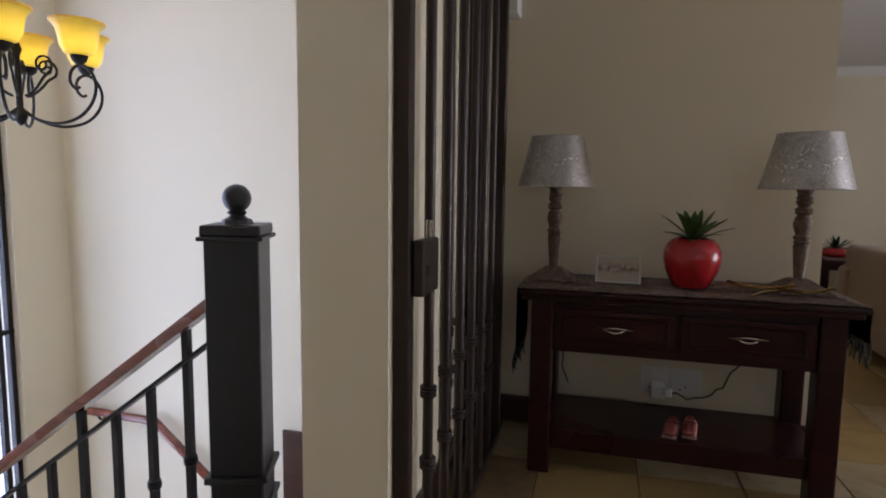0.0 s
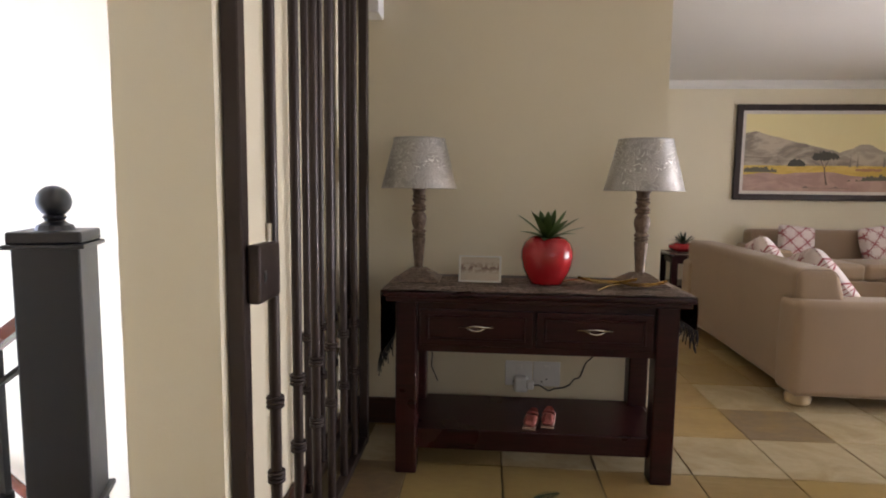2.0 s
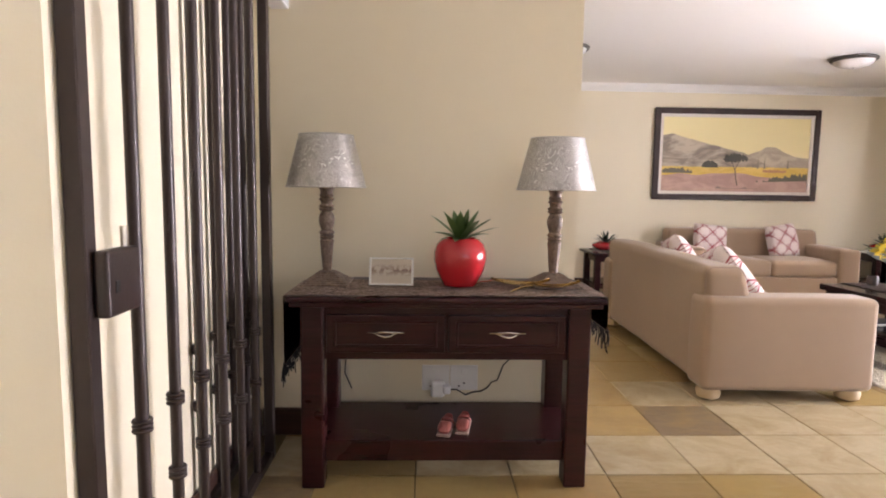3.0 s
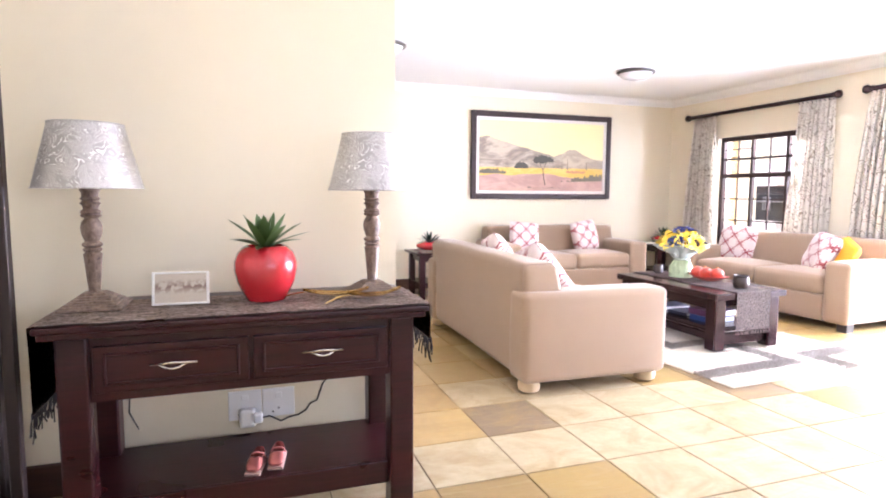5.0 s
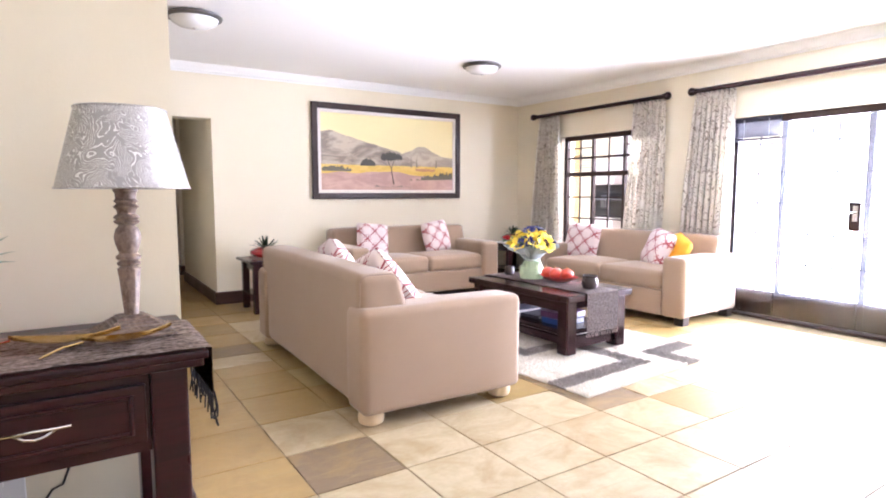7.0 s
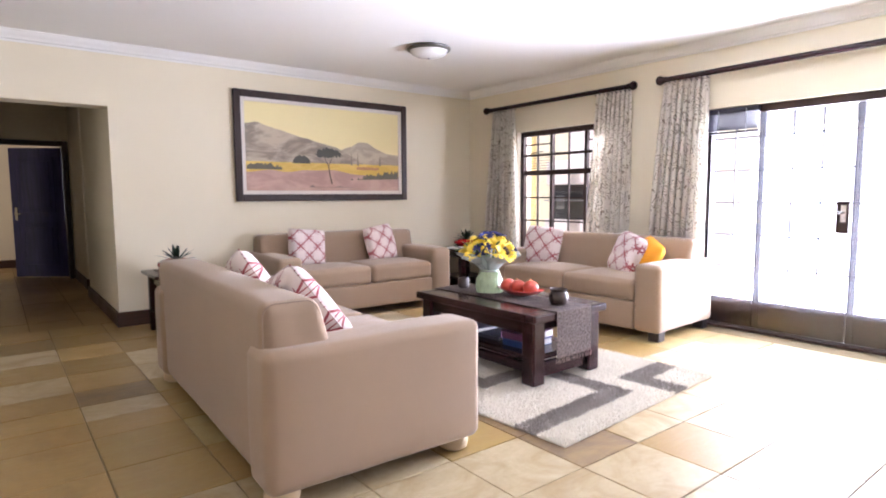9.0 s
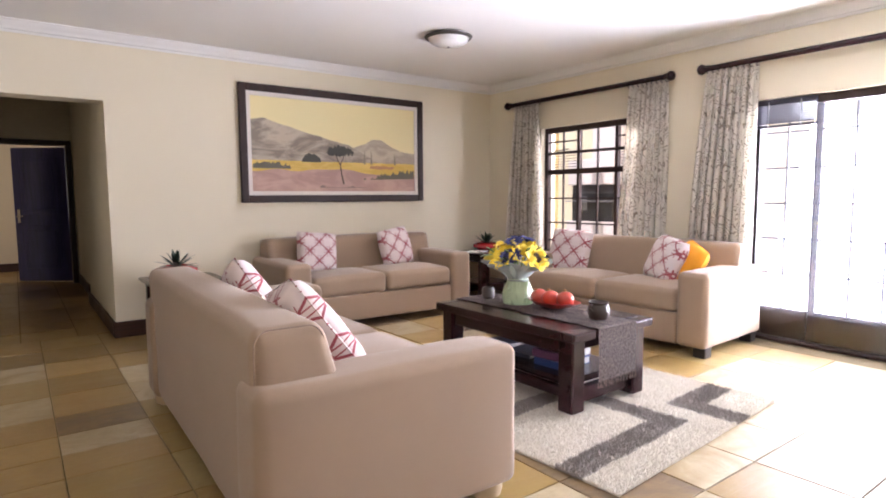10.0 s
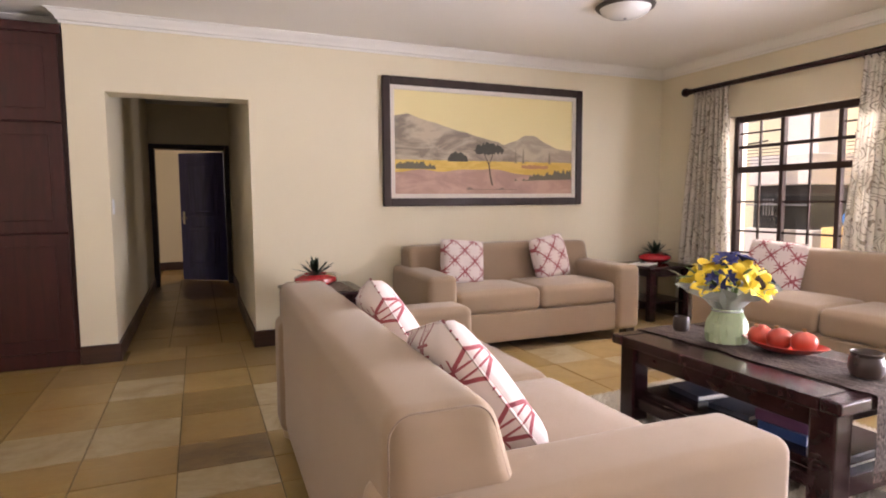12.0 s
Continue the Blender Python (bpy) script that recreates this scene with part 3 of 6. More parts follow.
def window_living():
    win = tagged(new("window_1"), "dark brown steel window with small panes", "window", "", "structure")
    x = WALL_X + 0.10
    y0, y1, z0, z1 = WIN_Y0, WIN_Y1, WIN_Z0, WIN_Z1
    f = bmesh.new()
    for b in ((y0, z0, y0 + 0.05, z1), (y1 - 0.05, z0, y1, z1), (y0 + 0.05, z0, y1 - 0.05, z0 + 0.05), (y0 + 0.05, z1 - 0.06, y1 - 0.05, z1)):
        box(f, x - 0.035, b[0], b[1], x + 0.035, b[2], b[3], 0.005, 1)
    part("window_frame", f, "frame_wood", win)
    part("window_frame", B(x - 0.03, y0 + 0.05, 1.50, x + 0.03, y1 - 0.05, 1.56, 0.005, 1), "frame_wood", win)
    for y in (6.564, 6.043):
        part("mullion", B(x - 0.028, y - 0.02, z0 + 0.05, x + 0.028, y + 0.02, z1 - 0.06, 0.004, 1), "frame_wood", win)
    part("transom", B(x - 0.026, y0 + 0.05, 1.735, x + 0.026, y1 - 0.05, 1.765, 0.004, 1), "frame_wood", win)
    for y in (6.80, 6.303, 5.80):
        part("glazing_bar", B(x - 0.012, y - 0.008, z0 + 0.05, x + 0.012, y + 0.008, z1 - 0.06), "frame_wood", win)
    for z in (1.219, 0.93, 0.72):
        part("glazing_bar", B(x - 0.012, y0 + 0.05, z - 0.009, x + 0.012, y1 - 0.05, z + 0.009), "frame_wood", win)
    for a, b in ((6.58, 7.02), (5.58, 6.03)):
        part("glazing_bar", B(x - 0.012, a, 1.875, x + 0.012, b, 1.89), "frame_wood", win)
        part("latch", tube([(x - 0.03, a + 0.12, 1.79), (x - 0.05, a + 0.2, 1.78), (x - 0.03, a + 0.34, 1.775)], 0.007, 6), "iron", win, "black window latch")
        for i in range(5):
            z = 1.59 + i * 0.032
            part("burglar_bar", tube([(x + 0.05, a, z), (x + 0.05, b, z)], 0.004, 5), "iron", win)
    p = part("pane", B(x - 0.003, y0 + 0.05, z0 + 0.05, x + 0.003, y1 - 0.05, z1 - 0.06), "glass", win)
    p.visible_shadow = False
    part("window_sill", B(WALL_X - 0.03, y0 - 0.03, z0 - 0.03, WALL_X + 0.12, y1 + 0.03, z0, 0.006), "white_plaster", win)


window_living()


def patio_doors():
    door = tagged(new("door_1"), "dark wooden patio doors with small square panes", "door", "", "structure")
    x = WALL_X + 0.11
    y0, y1, top = DOOR_Y0, DOOR_Y1, DOOR_TOP
    f = bmesh.new()
    for b in ((y0, 0, y0 + 0.05, top), (y1 - 0.05, 0, y1, top), (y0 + 0.05, top - 0.07, y1 - 0.05, top)):
        box(f, x - 0.06, b[0], b[1], x + 0.06, b[2], b[3], 0.006, 1)
    part("door_frame", f, "frame_wood", door)
    part("threshold", B(x - 0.10, y0, 0.0, x + 0.06, y1, 0.025, 0.006, 1), "frame_wood", door)
    leaves = ((4.145, 4.545), (3.405, 4.085), (2.66, 3.345), (2.19, 2.60))
    for y in (4.115, 3.375, 2.63):
        part("mullion", B(x - 0.01, y - 0.028, 0.025, x + 0.04, y + 0.028, top - 0.07, 0.005, 1), "frame_wood", door)
    for i, (a, b) in enumerate(leaves):
        leaf = part("leaf", B(x - 0.025, a, 0.03, x + 0.025, b, 0.28, 0.006, 1), "frame_wood", door)
        n = 2 if b - a < 0.5 else 3
        for k in range(1, n):
            y = a + (b - a) * k / n
            part("glazing_bar", B(x - 0.010, y - 0.008, 0.28, x + 0.010, y + 0.008, top - 0.075), "frame_wood", leaf)
        for k in range(1, 6):
            z = 0.28 + 0.297 * k
            part("glazing_bar", B(x - 0.008, a, z - 0.008, x + 0.008, b, z + 0.008), "frame_wood", leaf)
        # pane set room-side of the mullions so its glare veil washes them too
        p = part("pane", B(x - 0.060, a - 0.028, 0.026, x - 0.055, b + 0.028, top - 0.075), "dusty_glass", leaf)
        p.visible_shadow = False
    part("lock_plate", B(x - 0.084, 3.40, 0.93, x - 0.061, 3.49, 1.19, 0.004, 1), "frame_wood", door)
    h = tube([(x - 0.084, 3.435, 1.10), (x - 0.12, 3.435, 1.10), (x - 0.12, 3.55, 1.10)], 0.009, 8)
    box(h, x - 0.092, 3.415, 1.02, x - 0.084, 3.455, 1.16)
    part("door_handle", h, "chrome", door, "chrome lever handle")


patio_doors()
blind = thing("venetian_blind", "dark slatted venetian blind drawn up at the patio doors", "blind")
for i in range(9):
    part("slat", B(-0.022, -0.235, -0.018 * i - 0.012, 0.022, 0.235, -0.018 * i - 0.008), "blind_slat", blind, m=pose(WALL_X + 0.03, 4.35, DOOR_TOP - 0.05, 0, 12, 0))
part("head_rail", B(WALL_X + 0.005, 4.115, DOOR_TOP - 0.05, WALL_X + 0.048, 4.59, DOOR_TOP - 0.01, 0.004, 1), "blind_slat", blind)
part("bottom_rail", B(WALL_X + 0.01, 4.115, DOOR_TOP - 0.235, WALL_X + 0.05, 4.585, DOOR_TOP - 0.215, 0.004, 1), "blind_slat", blind)
for y in (4.22, 4.47):
    part("cord", tube([(WALL_X + 0.004, y, DOOR_TOP - 0.03), (WALL_X + 0.004, y, DOOR_TOP - 0.23)], 0.003, 5), "plastic_white", blind, "white ladder cord")

win = tagged(new("window_2"), "tall stair window with a thin dark steel frame", "window", "", "structure")
f = bmesh.new()
xs = X0 - 0.06
for y in (SW_Y0 + 0.02, 2.0, 2.93, SW_Y1 - 0.02):
    box(f, xs - 0.02, y - 0.015, SW_Z0, xs + 0.02, y + 0.015, SW_Z1)
for z in (SW_Z0 + 0.02, -0.45, 0.35, 1.2, SW_Z1 - 0.02):
    box(f, xs - 0.018, SW_Y0, z - 0.014, xs + 0.018, SW_Y1, z + 0.014)
part("window_frame", f, "iron", win)
p = part("pane", B(xs - 0.003, SW_Y0, SW_Z0, xs + 0.003, SW_Y1, SW_Z1), "glass", win)
p.visible_shadow = False


def hall_door():
    fr = tagged(new("door_2"), "dark panelled wooden door standing half open", "door", "", "structure")
    f = bmesh.new()
    box(f, 1.655, 12.26, 0, 1.725, 12.5, 2.10, 0.006, 1)
    box(f, 2.675, 12.26, 0, 2.745, 12.5, 2.10, 0.006, 1)
    box(f, 1.725, 12.26, 2.03, 2.675, 12.5, 2.10, 0.006, 1)
    part("door_frame", f, "frame_wood", fr)
    m = pose(2.67, 12.50, 0.0, 0, 0, -38)
    leaf = B(-0.82, 0, 0.01, 0, 0.04, 2.02, 0.004, 1)
    leaf = part("leaf", leaf, "door_wood", fr, "", False, m)
    for z0, z1 in ((0.20, 0.86), (1.02, 1.88)):
        p = bmesh.new()
        box(p, -0.70, -0.012, z0, -0.12, 0.0, z1, 0.008, 1)
        box(p, -0.63, -0.022, z0 + 0.07, -0.19, -0.010, z1 - 0.07, 0.009, 1)
        part("panel", p, "door_wood", leaf)
    h = tube([(-0.75, -0.01, 1.0), (-0.75, -0.05, 1.0), (-0.65, -0.05, 1.0)], 0.009, 8)
    box(h, -0.77, -0.008, 0.90, -0.73, 0.0, 1.10)
    part("door_handle", h, "chrome", leaf, "chrome lever handle")


hall_door()

# ---- terrace seen through the window ----
structure("pavement", B(7.4, -4, -0.35, 16, 16, -0.06), "concrete", "pale terrace floor")
structure("ground", B(-400, -400, -3.6, 400, 400, -3.4), "concrete", "pale bare ground reaching to the horizon")
wall("wall_terrace", [(11.2, -4, -0.06, 11.45, 16, 3.4), (7.4, 13.0, -0.06, 11.2, 13.25, 3.4)], "terrace_plaster", "sunlit pale yellow terrace wall")
pil = thing("terrace_pillar", "ochre plastered terrace pillar in sunshine", "pillar", pose(8.85, 8.55, -0.06))
part("shaft", B(-0.12, -0.12, 0, 0.12, 0.12, 3.2, 0.01), "ochre_plaster", pil)
part("plinth", B(-0.15, -0.15, 0, 0.15, 0.15, 0.2, 0.01), "ochre_plaster", pil)
pil2 = copy_thing(pil, pose(10.6, 7.75, -0.06))
br = thing("built_in_barbecue", "plastered built-in barbecue with black steel firebox", "barbecue", pose(10.55, 8.85, -0.06))
part("plinth", B(-0.3, -0.55, 0, 0.64, 0.55, 0.85, 0.01), "braai_plaster", br)
part("hood", B(-0.32, -0.5, 1.5, 0.64, 0.5, 1.95, 0.02), "braai_plaster", br)
part("chimney", B(0.1, -0.3, 1.95, 0.6, 0.3, 3.4, 0.02), "braai_plaster", br)
part("firebox", B(-0.25, -0.45, 0.85, 0.6, 0.45, 1.5, 0.01), "steel_black", br)
for i in range(4):
    part("grid_bar", tube([(-0.28, 0.1 + 0.05 * i, 1.05), (-0.28, 0.1 + 0.05 * i, 1.3)], 0.012, 6), "steel_grey", br)
part("shelf", B(-0.38, -0.5, 1.2, -0.25, 0.5, 1.22, 0.004), "steel_grey", br)
ballth = thing("blue_ball", "bright blue plastic ball on a ledge", "ball", pose(10.2, 7.75, 0.86))
part("ball", lathe([(0.001, 0.0)] + [(0.11 * math.sin(math.pi * i / 12), 0.11 - 0.11 * math.cos(math.pi * i / 12)) for i in range(1, 12)] + [(0.001, 0.22)], 20), "blue_plastic", ballth, "", True)
led = thing("terrace_ledge", "ochre plastered terrace ledge", "ledge", pose(10.2, 7.6, -0.06))
part("block", B(-0.3, -0.4, 0, 0.3, 0.35, 0.92, 0.01), "ochre_plaster", led)

# ---- sofas ----
def sofa(label, m, width, feet, D=0.98):
    """Origin at the middle of the back's foot line; the seat faces -y; D deep."""
    s = thing("sofa", label, "sofa", m, "living room sofas")
    W, aw = width, 0.25
    z0 = 0.075
    for sx in (-1, 1):
        part("armrest", soft(aw, D, 0.655 - z0, 0.045, 0.006, 0.006, at=(sx * (W / 2 - aw / 2), -D / 2, (0.655 + z0) / 2), wob=0.004, seed=sx), "sofa_fabric", s, "", "all")
    inner = W - 2 * aw
    part("seat_base", soft(inner, D - 0.10, 0.25, 0.02, at=(0, -D / 2 - 0.03, z0 + 0.125)), "sofa_fabric", s, "", "all")
    # backrest, leaning a little and rounded along its top
    bk = soft(W - 0.16, 0.37, 0.76, 0.06, 0.012, 0.006, wob=0.006, seed=3, mid=8)
    for v in bk.verts:
        v.co.y = 0.185 - (0.185 - v.co.y) * (1 - 0.34 * max(0.0, (v.co.z + 0.38) / 0.76 - 0.42) / 0.58)
    bmesh.ops.translate(bk, verts=bk.verts, vec=(0, -0.205, 0.455))
    back = part("backrest", bk, "sofa_fabric", s, "", "all")
    for sx in (-1, 1):
        x = sx * (W / 2 - 0.088)
        pts = [(x, -0.024, 0.66), (x, -0.025, 0.72)]
        pts += [(x, -0.079 + 0.054 * math.cos(radians(10 * k)), 0.777 + 0.054 * math.sin(radians(10 * k))) for k in range(10)]
        pts += [(x, -0.203 - 0.056 * math.sin(radians(8 * k)), 0.773 + 0.058 * math.cos(radians(8 * k))) for k in range(10)]
        pts += [(x, -0.283, 0.69), (x, -0.306, 0.62)]
        part("piping", tube(pts, 0.0025, 8), "sofa_piping", back, "", "all")
    for sx in (-1, 1):
        part("seat_cushion", soft(inner / 2 - 0.004, D - 0.33, 0.19, 0.05, 0.03, 0.008, at=(sx * inner / 4, -0.33 - (D - 0.33) / 2 + 0.012, 0.415), wob=0.006, seed=sx * 5), "sofa_fabric", s, "", "all")
    for sx in (-1, 1):
        for y in (-0.09, -D + 0.09):
            if feet == "bun":
                part("foot", lathe([(0.045, 0), (0.068, 0.015), (0.075, 0.045), (0.068, 0.07), (0.06, 0.085)], 18), "sofa_foot", s, "pale turned wooden bun foot", True, pose(sx * (W / 2 - 0.11), y, 0))
            else:
                part("foot", B(-0.05, -0.05, 0, 0.05, 0.05, 0.085, 0.006), "black_foot", s, "black block foot", False, pose(sx * (W / 2 - 0.07), y, 0))
    return s


def scatter_cushion(m, size=0.43, thick=0.085, seed=0.0, material="lattice_fabric", label="white scatter cushion with raspberry lattice print on the sofa"):
    c = thing("scatter_cushion", label, "cushion", m, "scatter cushions")
    part("cover", pillow(size, thick, 16, seed), material, c, "", "all")
    e = bmesh.new()
    h = size / 2 * 0.955
    tube([(-h, 0, -h), (0, 0, -h * 1.0), (h, 0, -h), (h * 1.0, 0, 0), (h, 0, h), (0, 0, h), (-h, 0, h), (-h, 0, 0), (-h, 0, -h)], 0.004, 6, e)
    part("piping", e, material, c, "", "all")
    return c


SOFA1 = pose(2.60, 4.93, 0, 0, 0, 90 - 1.5)
sofa("beige upholstered sofa with its back to the hallway", SOFA1, 2.20, "bun", 1.06)
SOFA2 = pose(4.95, 7.955, 0, 0, 0, -1)
sofa("beige upholstered two-seat sofa under the painting", SOFA2, 2.06, "block")
SOFA3 = pose(7.06, 5.47, 0, 0, 0, -90 + 3)
sofa("beige upholstered two-seat sofa beside the window", SOFA3, 2.06, "block")


def on_sofa(base, x, y, z, lean, turn, roll=0):
    return base @ pose(x, y, z, 0, 0, turn) @ pose(0, 0, 0, -lean, roll, 0)


scatter_cushion(on_sofa(SOFA1, -0.53, -0.42, 0.685, 34, -6, 16), 0.50, 0.085, 1.0)
scatter_cushion(on_sofa(SOFA1, 0.22, -0.41, 0.70, 30, -8, 14), 0.50, 0.08, 2.0)
scatter_cushion(on_sofa(SOFA2, -0.52, -0.47, 0.70, 14, -4, 5), 0.42, 0.085, 3.0)
scatter_cushion(on_sofa(SOFA2, 0.40, -0.45, 0.705, 12, 10, -8), 0.42, 0.085, 4.0)
scatter_cushion(on_sofa(SOFA3, -0.66, -0.45, 0.68, 15, 8, 3), 0.47, 0.085, 5.0)
scatter_cushion(on_sofa(SOFA3, 0.42, -0.50, 0.68, 22, -30, 10), 0.43, 0.085, 6.0)
scatter_cushion(on_sofa(SOFA3, 0.60, -0.44, 0.655, 25, -40, 14), 0.38, 0.08, 7.0, "yellow_fabric", "plain bright yellow scatter cushion on the sofa")


# ---- console table and what stands on it ----
def console():
    t = thing("console_table", "dark mahogany console table with two drawers", "table")
    x0, x1, yf, yb, top = 0.305, 1.625, 2.79, 3.36, 0.838
    tp = B(x0, yf, top - 0.022, x1, yb, top, 0.006)
    box(tp, x0 + 0.012, yf + 0.012, top - 0.045, x1 - 0.012, yb, top - 0.022, 0.005)
    part("tabletop", tp, "mahogany", t)
    lw = 0.095
    for lx in (x0 + 0.05, x1 - 0.05 - lw):
        for ly in (yf + 0.045, yb - lw):
            part("leg", B(lx, ly, 0, lx + lw, ly + lw, top - 0.045, 0.009, 3), "mahogany", t)
    a, b = x0 + 0.05 + lw, x1 - 0.05 - lw
    ap = bmesh.new()
    box(ap, a, yf + 0.07, 0.562, b, yf + 0.085, top - 0.045)
    box(ap, a, yb - 0.03, 0.562, b, yb - 0.015, top - 0.045)
    for x in (x0 + 0.06, x1 - 0.075):
        box(ap, x, yf + 0.14, 0.562, x + 0.015, yb - lw, top - 0.045)
    part("apron", ap, "mahogany", t)
    mid = (a + b) / 2
    for d0, d1 in ((a + 0.012, mid - 0.008), (mid + 0.008, b - 0.012)):
        d = B(d0, yf + 0.052, 0.595, d1, yf + 0.072, 0.755, 0.004)
        for q in ((d0 + 0.03, 0.62, d0 + 0.042, 0.732), (d1 - 0.042, 0.62, d1 - 0.03, 0.732), (d0 + 0.042, 0.62, d1 - 0.042, 0.632), (d0 + 0.042, 0.72, d1 - 0.042, 0.732)):
            box(d, q[0], yf + 0.044, q[1], q[2], yf + 0.053, q[3], 0.003, 1)
        dr = part("drawer", d, "mahogany", t)
        c = (d0 + d1) / 2
        h = tube([(c - 0.075, yf + 0.042, 0.683), (c - 0.05, yf + 0.03, 0.686), (c - 0.02, yf + 0.018, 0.69), (c, yf + 0.016, 0.692), (c + 0.02, yf + 0.018, 0.69), (c + 0.05, yf + 0.03, 0.686), (c + 0.075, yf + 0.042, 0.683)], 0.0035, 6)
        tube([(c - 0.045, yf + 0.034, 0.684), (c - 0.02, yf + 0.018, 0.674), (c, yf + 0.014, 0.671), (c + 0.02, yf + 0.018, 0.674), (c + 0.045, yf + 0.034, 0.684)], 0.0035, 6, h)
        part("handle", h, "chrome", dr, "silver twisted drawer handle", True)
    part("shelf", B(x0 + 0.07, yf + 0.10, 0.17, x1 - 0.07, yb - 0.02, 0.195, 0.004), "mahogany", t)
    part("shelf_rail", B(a, yf + 0.085, 0.105, b, yf + 0.105, 0.198, 0.004), "mahogany", t)
    part("shelf_rail", B(a, yb - 0.06, 0.105, b, yb - 0.04, 0.168, 0.004), "mahogany", t)
    return t


console()
TOP = 0.838


def runner_sheet(pts, width, thick, wob, seed=0):
    """A cloth strip that follows a polyline of (along, height), thickened."""
    bm = bmesh.new()
    rows = []
    n = 10
    fine = []
    for (a0, h0), (a1, h1) in zip(pts, pts[1:]):
        k = max(2, int(math.hypot(a1 - a0, h1 - h0) / 0.03))
        fine += [(a0 + (a1 - a0) * i / k, h0 + (h1 - h0) * i / k) for i in range(k)]
    fine.append(pts[-1])
    for i, (a, h) in enumerate(fine):
        rows.append([bm.verts.new((a, width * (j / n - 0.5) + 0.016 * noise.noise(Vector((a * 14 + seed, j * 0.5, h * 5))), h + abs(noise.noise(Vector((a * 12 + seed, j * 0.8, 1)))) * wob)) for j in range(n + 1)])
    for a, b in zip(rows, rows[1:]):
        for j in range(n):
            bm.faces.new((a[j], a[j + 1], b[j + 1], b[j]))
    bmesh.ops.solidify(bm, geom=bm.faces[:], thickness=-thick)
    return bm


run = thing("table_runner", "brown woven runner with black fringe on the console table", "runner", pose(0.965, 3.02, 0))
part("cloth", runner_sheet([(-0.672, 0.55), (-0.672, TOP + 0.002), (-0.655, TOP + 0.006), (0.655, TOP + 0.006), (0.672, TOP + 0.002), (0.672, 0.70)], 0.42, 0.004, 0.004), "runner_weave", run, "", True)
rng = random.Random(4)
for sx, zb in ((-1, 0.55), (1, 0.70)):
    fr = bmesh.new()
    for i in range(30):
        y = -0.20 + 0.40 * i / 29
        l = rng.uniform(0.05, 0.11)
        tube([(sx * 0.674, y, zb + 0.01), (sx * (0.676 + rng.uniform(0, 0.01)), y + rng.uniform(-0.01, 0.01), zb - l * 0.5), (sx * (0.675 + rng.uniform(-0.004, 0.014)), y + rng.uniform(-0.02, 0.02), zb - l)], 0.0028, 5, fr)
    part("fringe", fr, "fringe_black", run, "black knotted fringe")


def table_lamp(m):
    l = thing("table_lamp", "table lamp with grey turned wooden stem and silver patterned shade", "lamp", m, "console table lamps")
    st = bmesh.new()
    steps = [(0.105, 0)]
    for k in range(7):
        r, z = 0.105 - 0.0105 * k, 0.0075 * (k + 1)
        steps += [(r, z - 0.0015), (r - 0.003, z)] + ([(r - 0.009, z + 0.0006)] if k < 6 else [(0.028, z + 0.004)])
    lathe(steps, bm=st, square=True)
    part("base", st, "lamp_wood", l)
    turned = [(0.026, 0.055), (0.026, 0.072), (0.029, 0.09), (0.036, 0.16), (0.040, 0.196), (0.030, 0.203), (0.036, 0.206), (0.041, 0.212), (0.036, 0.217), (0.030, 0.219), (0.042, 0.226), (0.043, 0.233), (0.030, 0.243),
              (0.034, 0.25), (0.042, 0.27), (0.046, 0.292), (0.040, 0.312), (0.028, 0.326), (0.040, 0.332), (0.044, 0.338), (0.036, 0.343), (0.044, 0.348), (0.040, 0.354), (0.030, 0.360),
              (0.034, 0.372), (0.044, 0.381), (0.032, 0.390), (0.042, 0.398), (0.034, 0.404), (0.036, 0.422), (0.042, 0.427), (0.042, 0.433), (0.020, 0.436)]
    stem = lathe([(0.80 * q, h) for q, h in turned], 32)
    for v in stem.verts:
        # carved flutes on the tapered foot of the stem
        if 0.08 < v.co.z < 0.19:
            k = 1 - 0.055 * (1 + math.cos(8 * math.atan2(v.co.y, v.co.x)))
            v.co.x *= k
            v.co.y *= k
    part("stem", stem, "lamp_wood", l, "", True)
    part("socket", lathe([(0.014, 0.435), (0.016, 0.44), (0.016, 0.475), (0.012, 0.50)], 14), "black_rubber", l, "black lamp socket", True)
    sh = lathe([(0.178, 0.435), (0.120, 0.665)], 48)
    bmesh.ops.delete(sh, geom=[f for f in sh.faces if len(f.verts) > 4], context="FACES_ONLY")
    bmesh.ops.solidify(sh, geom=sh.faces[:], thickness=0.002)
    shade = part("shade", sh, "lampshade_silver", l, "silver lampshade with scroll pattern", True)
    for r, z in ((0.178, 0.436), (0.1205, 0.664)):
        part("rim", tube([(r * math.cos(a * math.pi / 24), r * math.sin(a * math.pi / 24), z) for a in range(49)], 0.003, 6, cap=False), "lampshade_silver", shade, "", True)
    sp = bmesh.new()
    for k in range(3):
        a = k * 2.094
        tube([(0, 0, 0.655), (0.12 * math.cos(a), 0.12 * math.sin(a), 0.66)], 0.002, 5, sp)
    tube([(0, 0, 0.49), (0, 0, 0.655)], 0.003, 5, sp)
    part("spider", sp, "chrome", shade)
    return l


lamp1 = table_lamp(pose(0.425, 3.10, TOP + 0.011, 0, 0, 0))
copy_thing(lamp1, pose(1.463, 3.09, TOP + 0.011, 0, 0, 4))


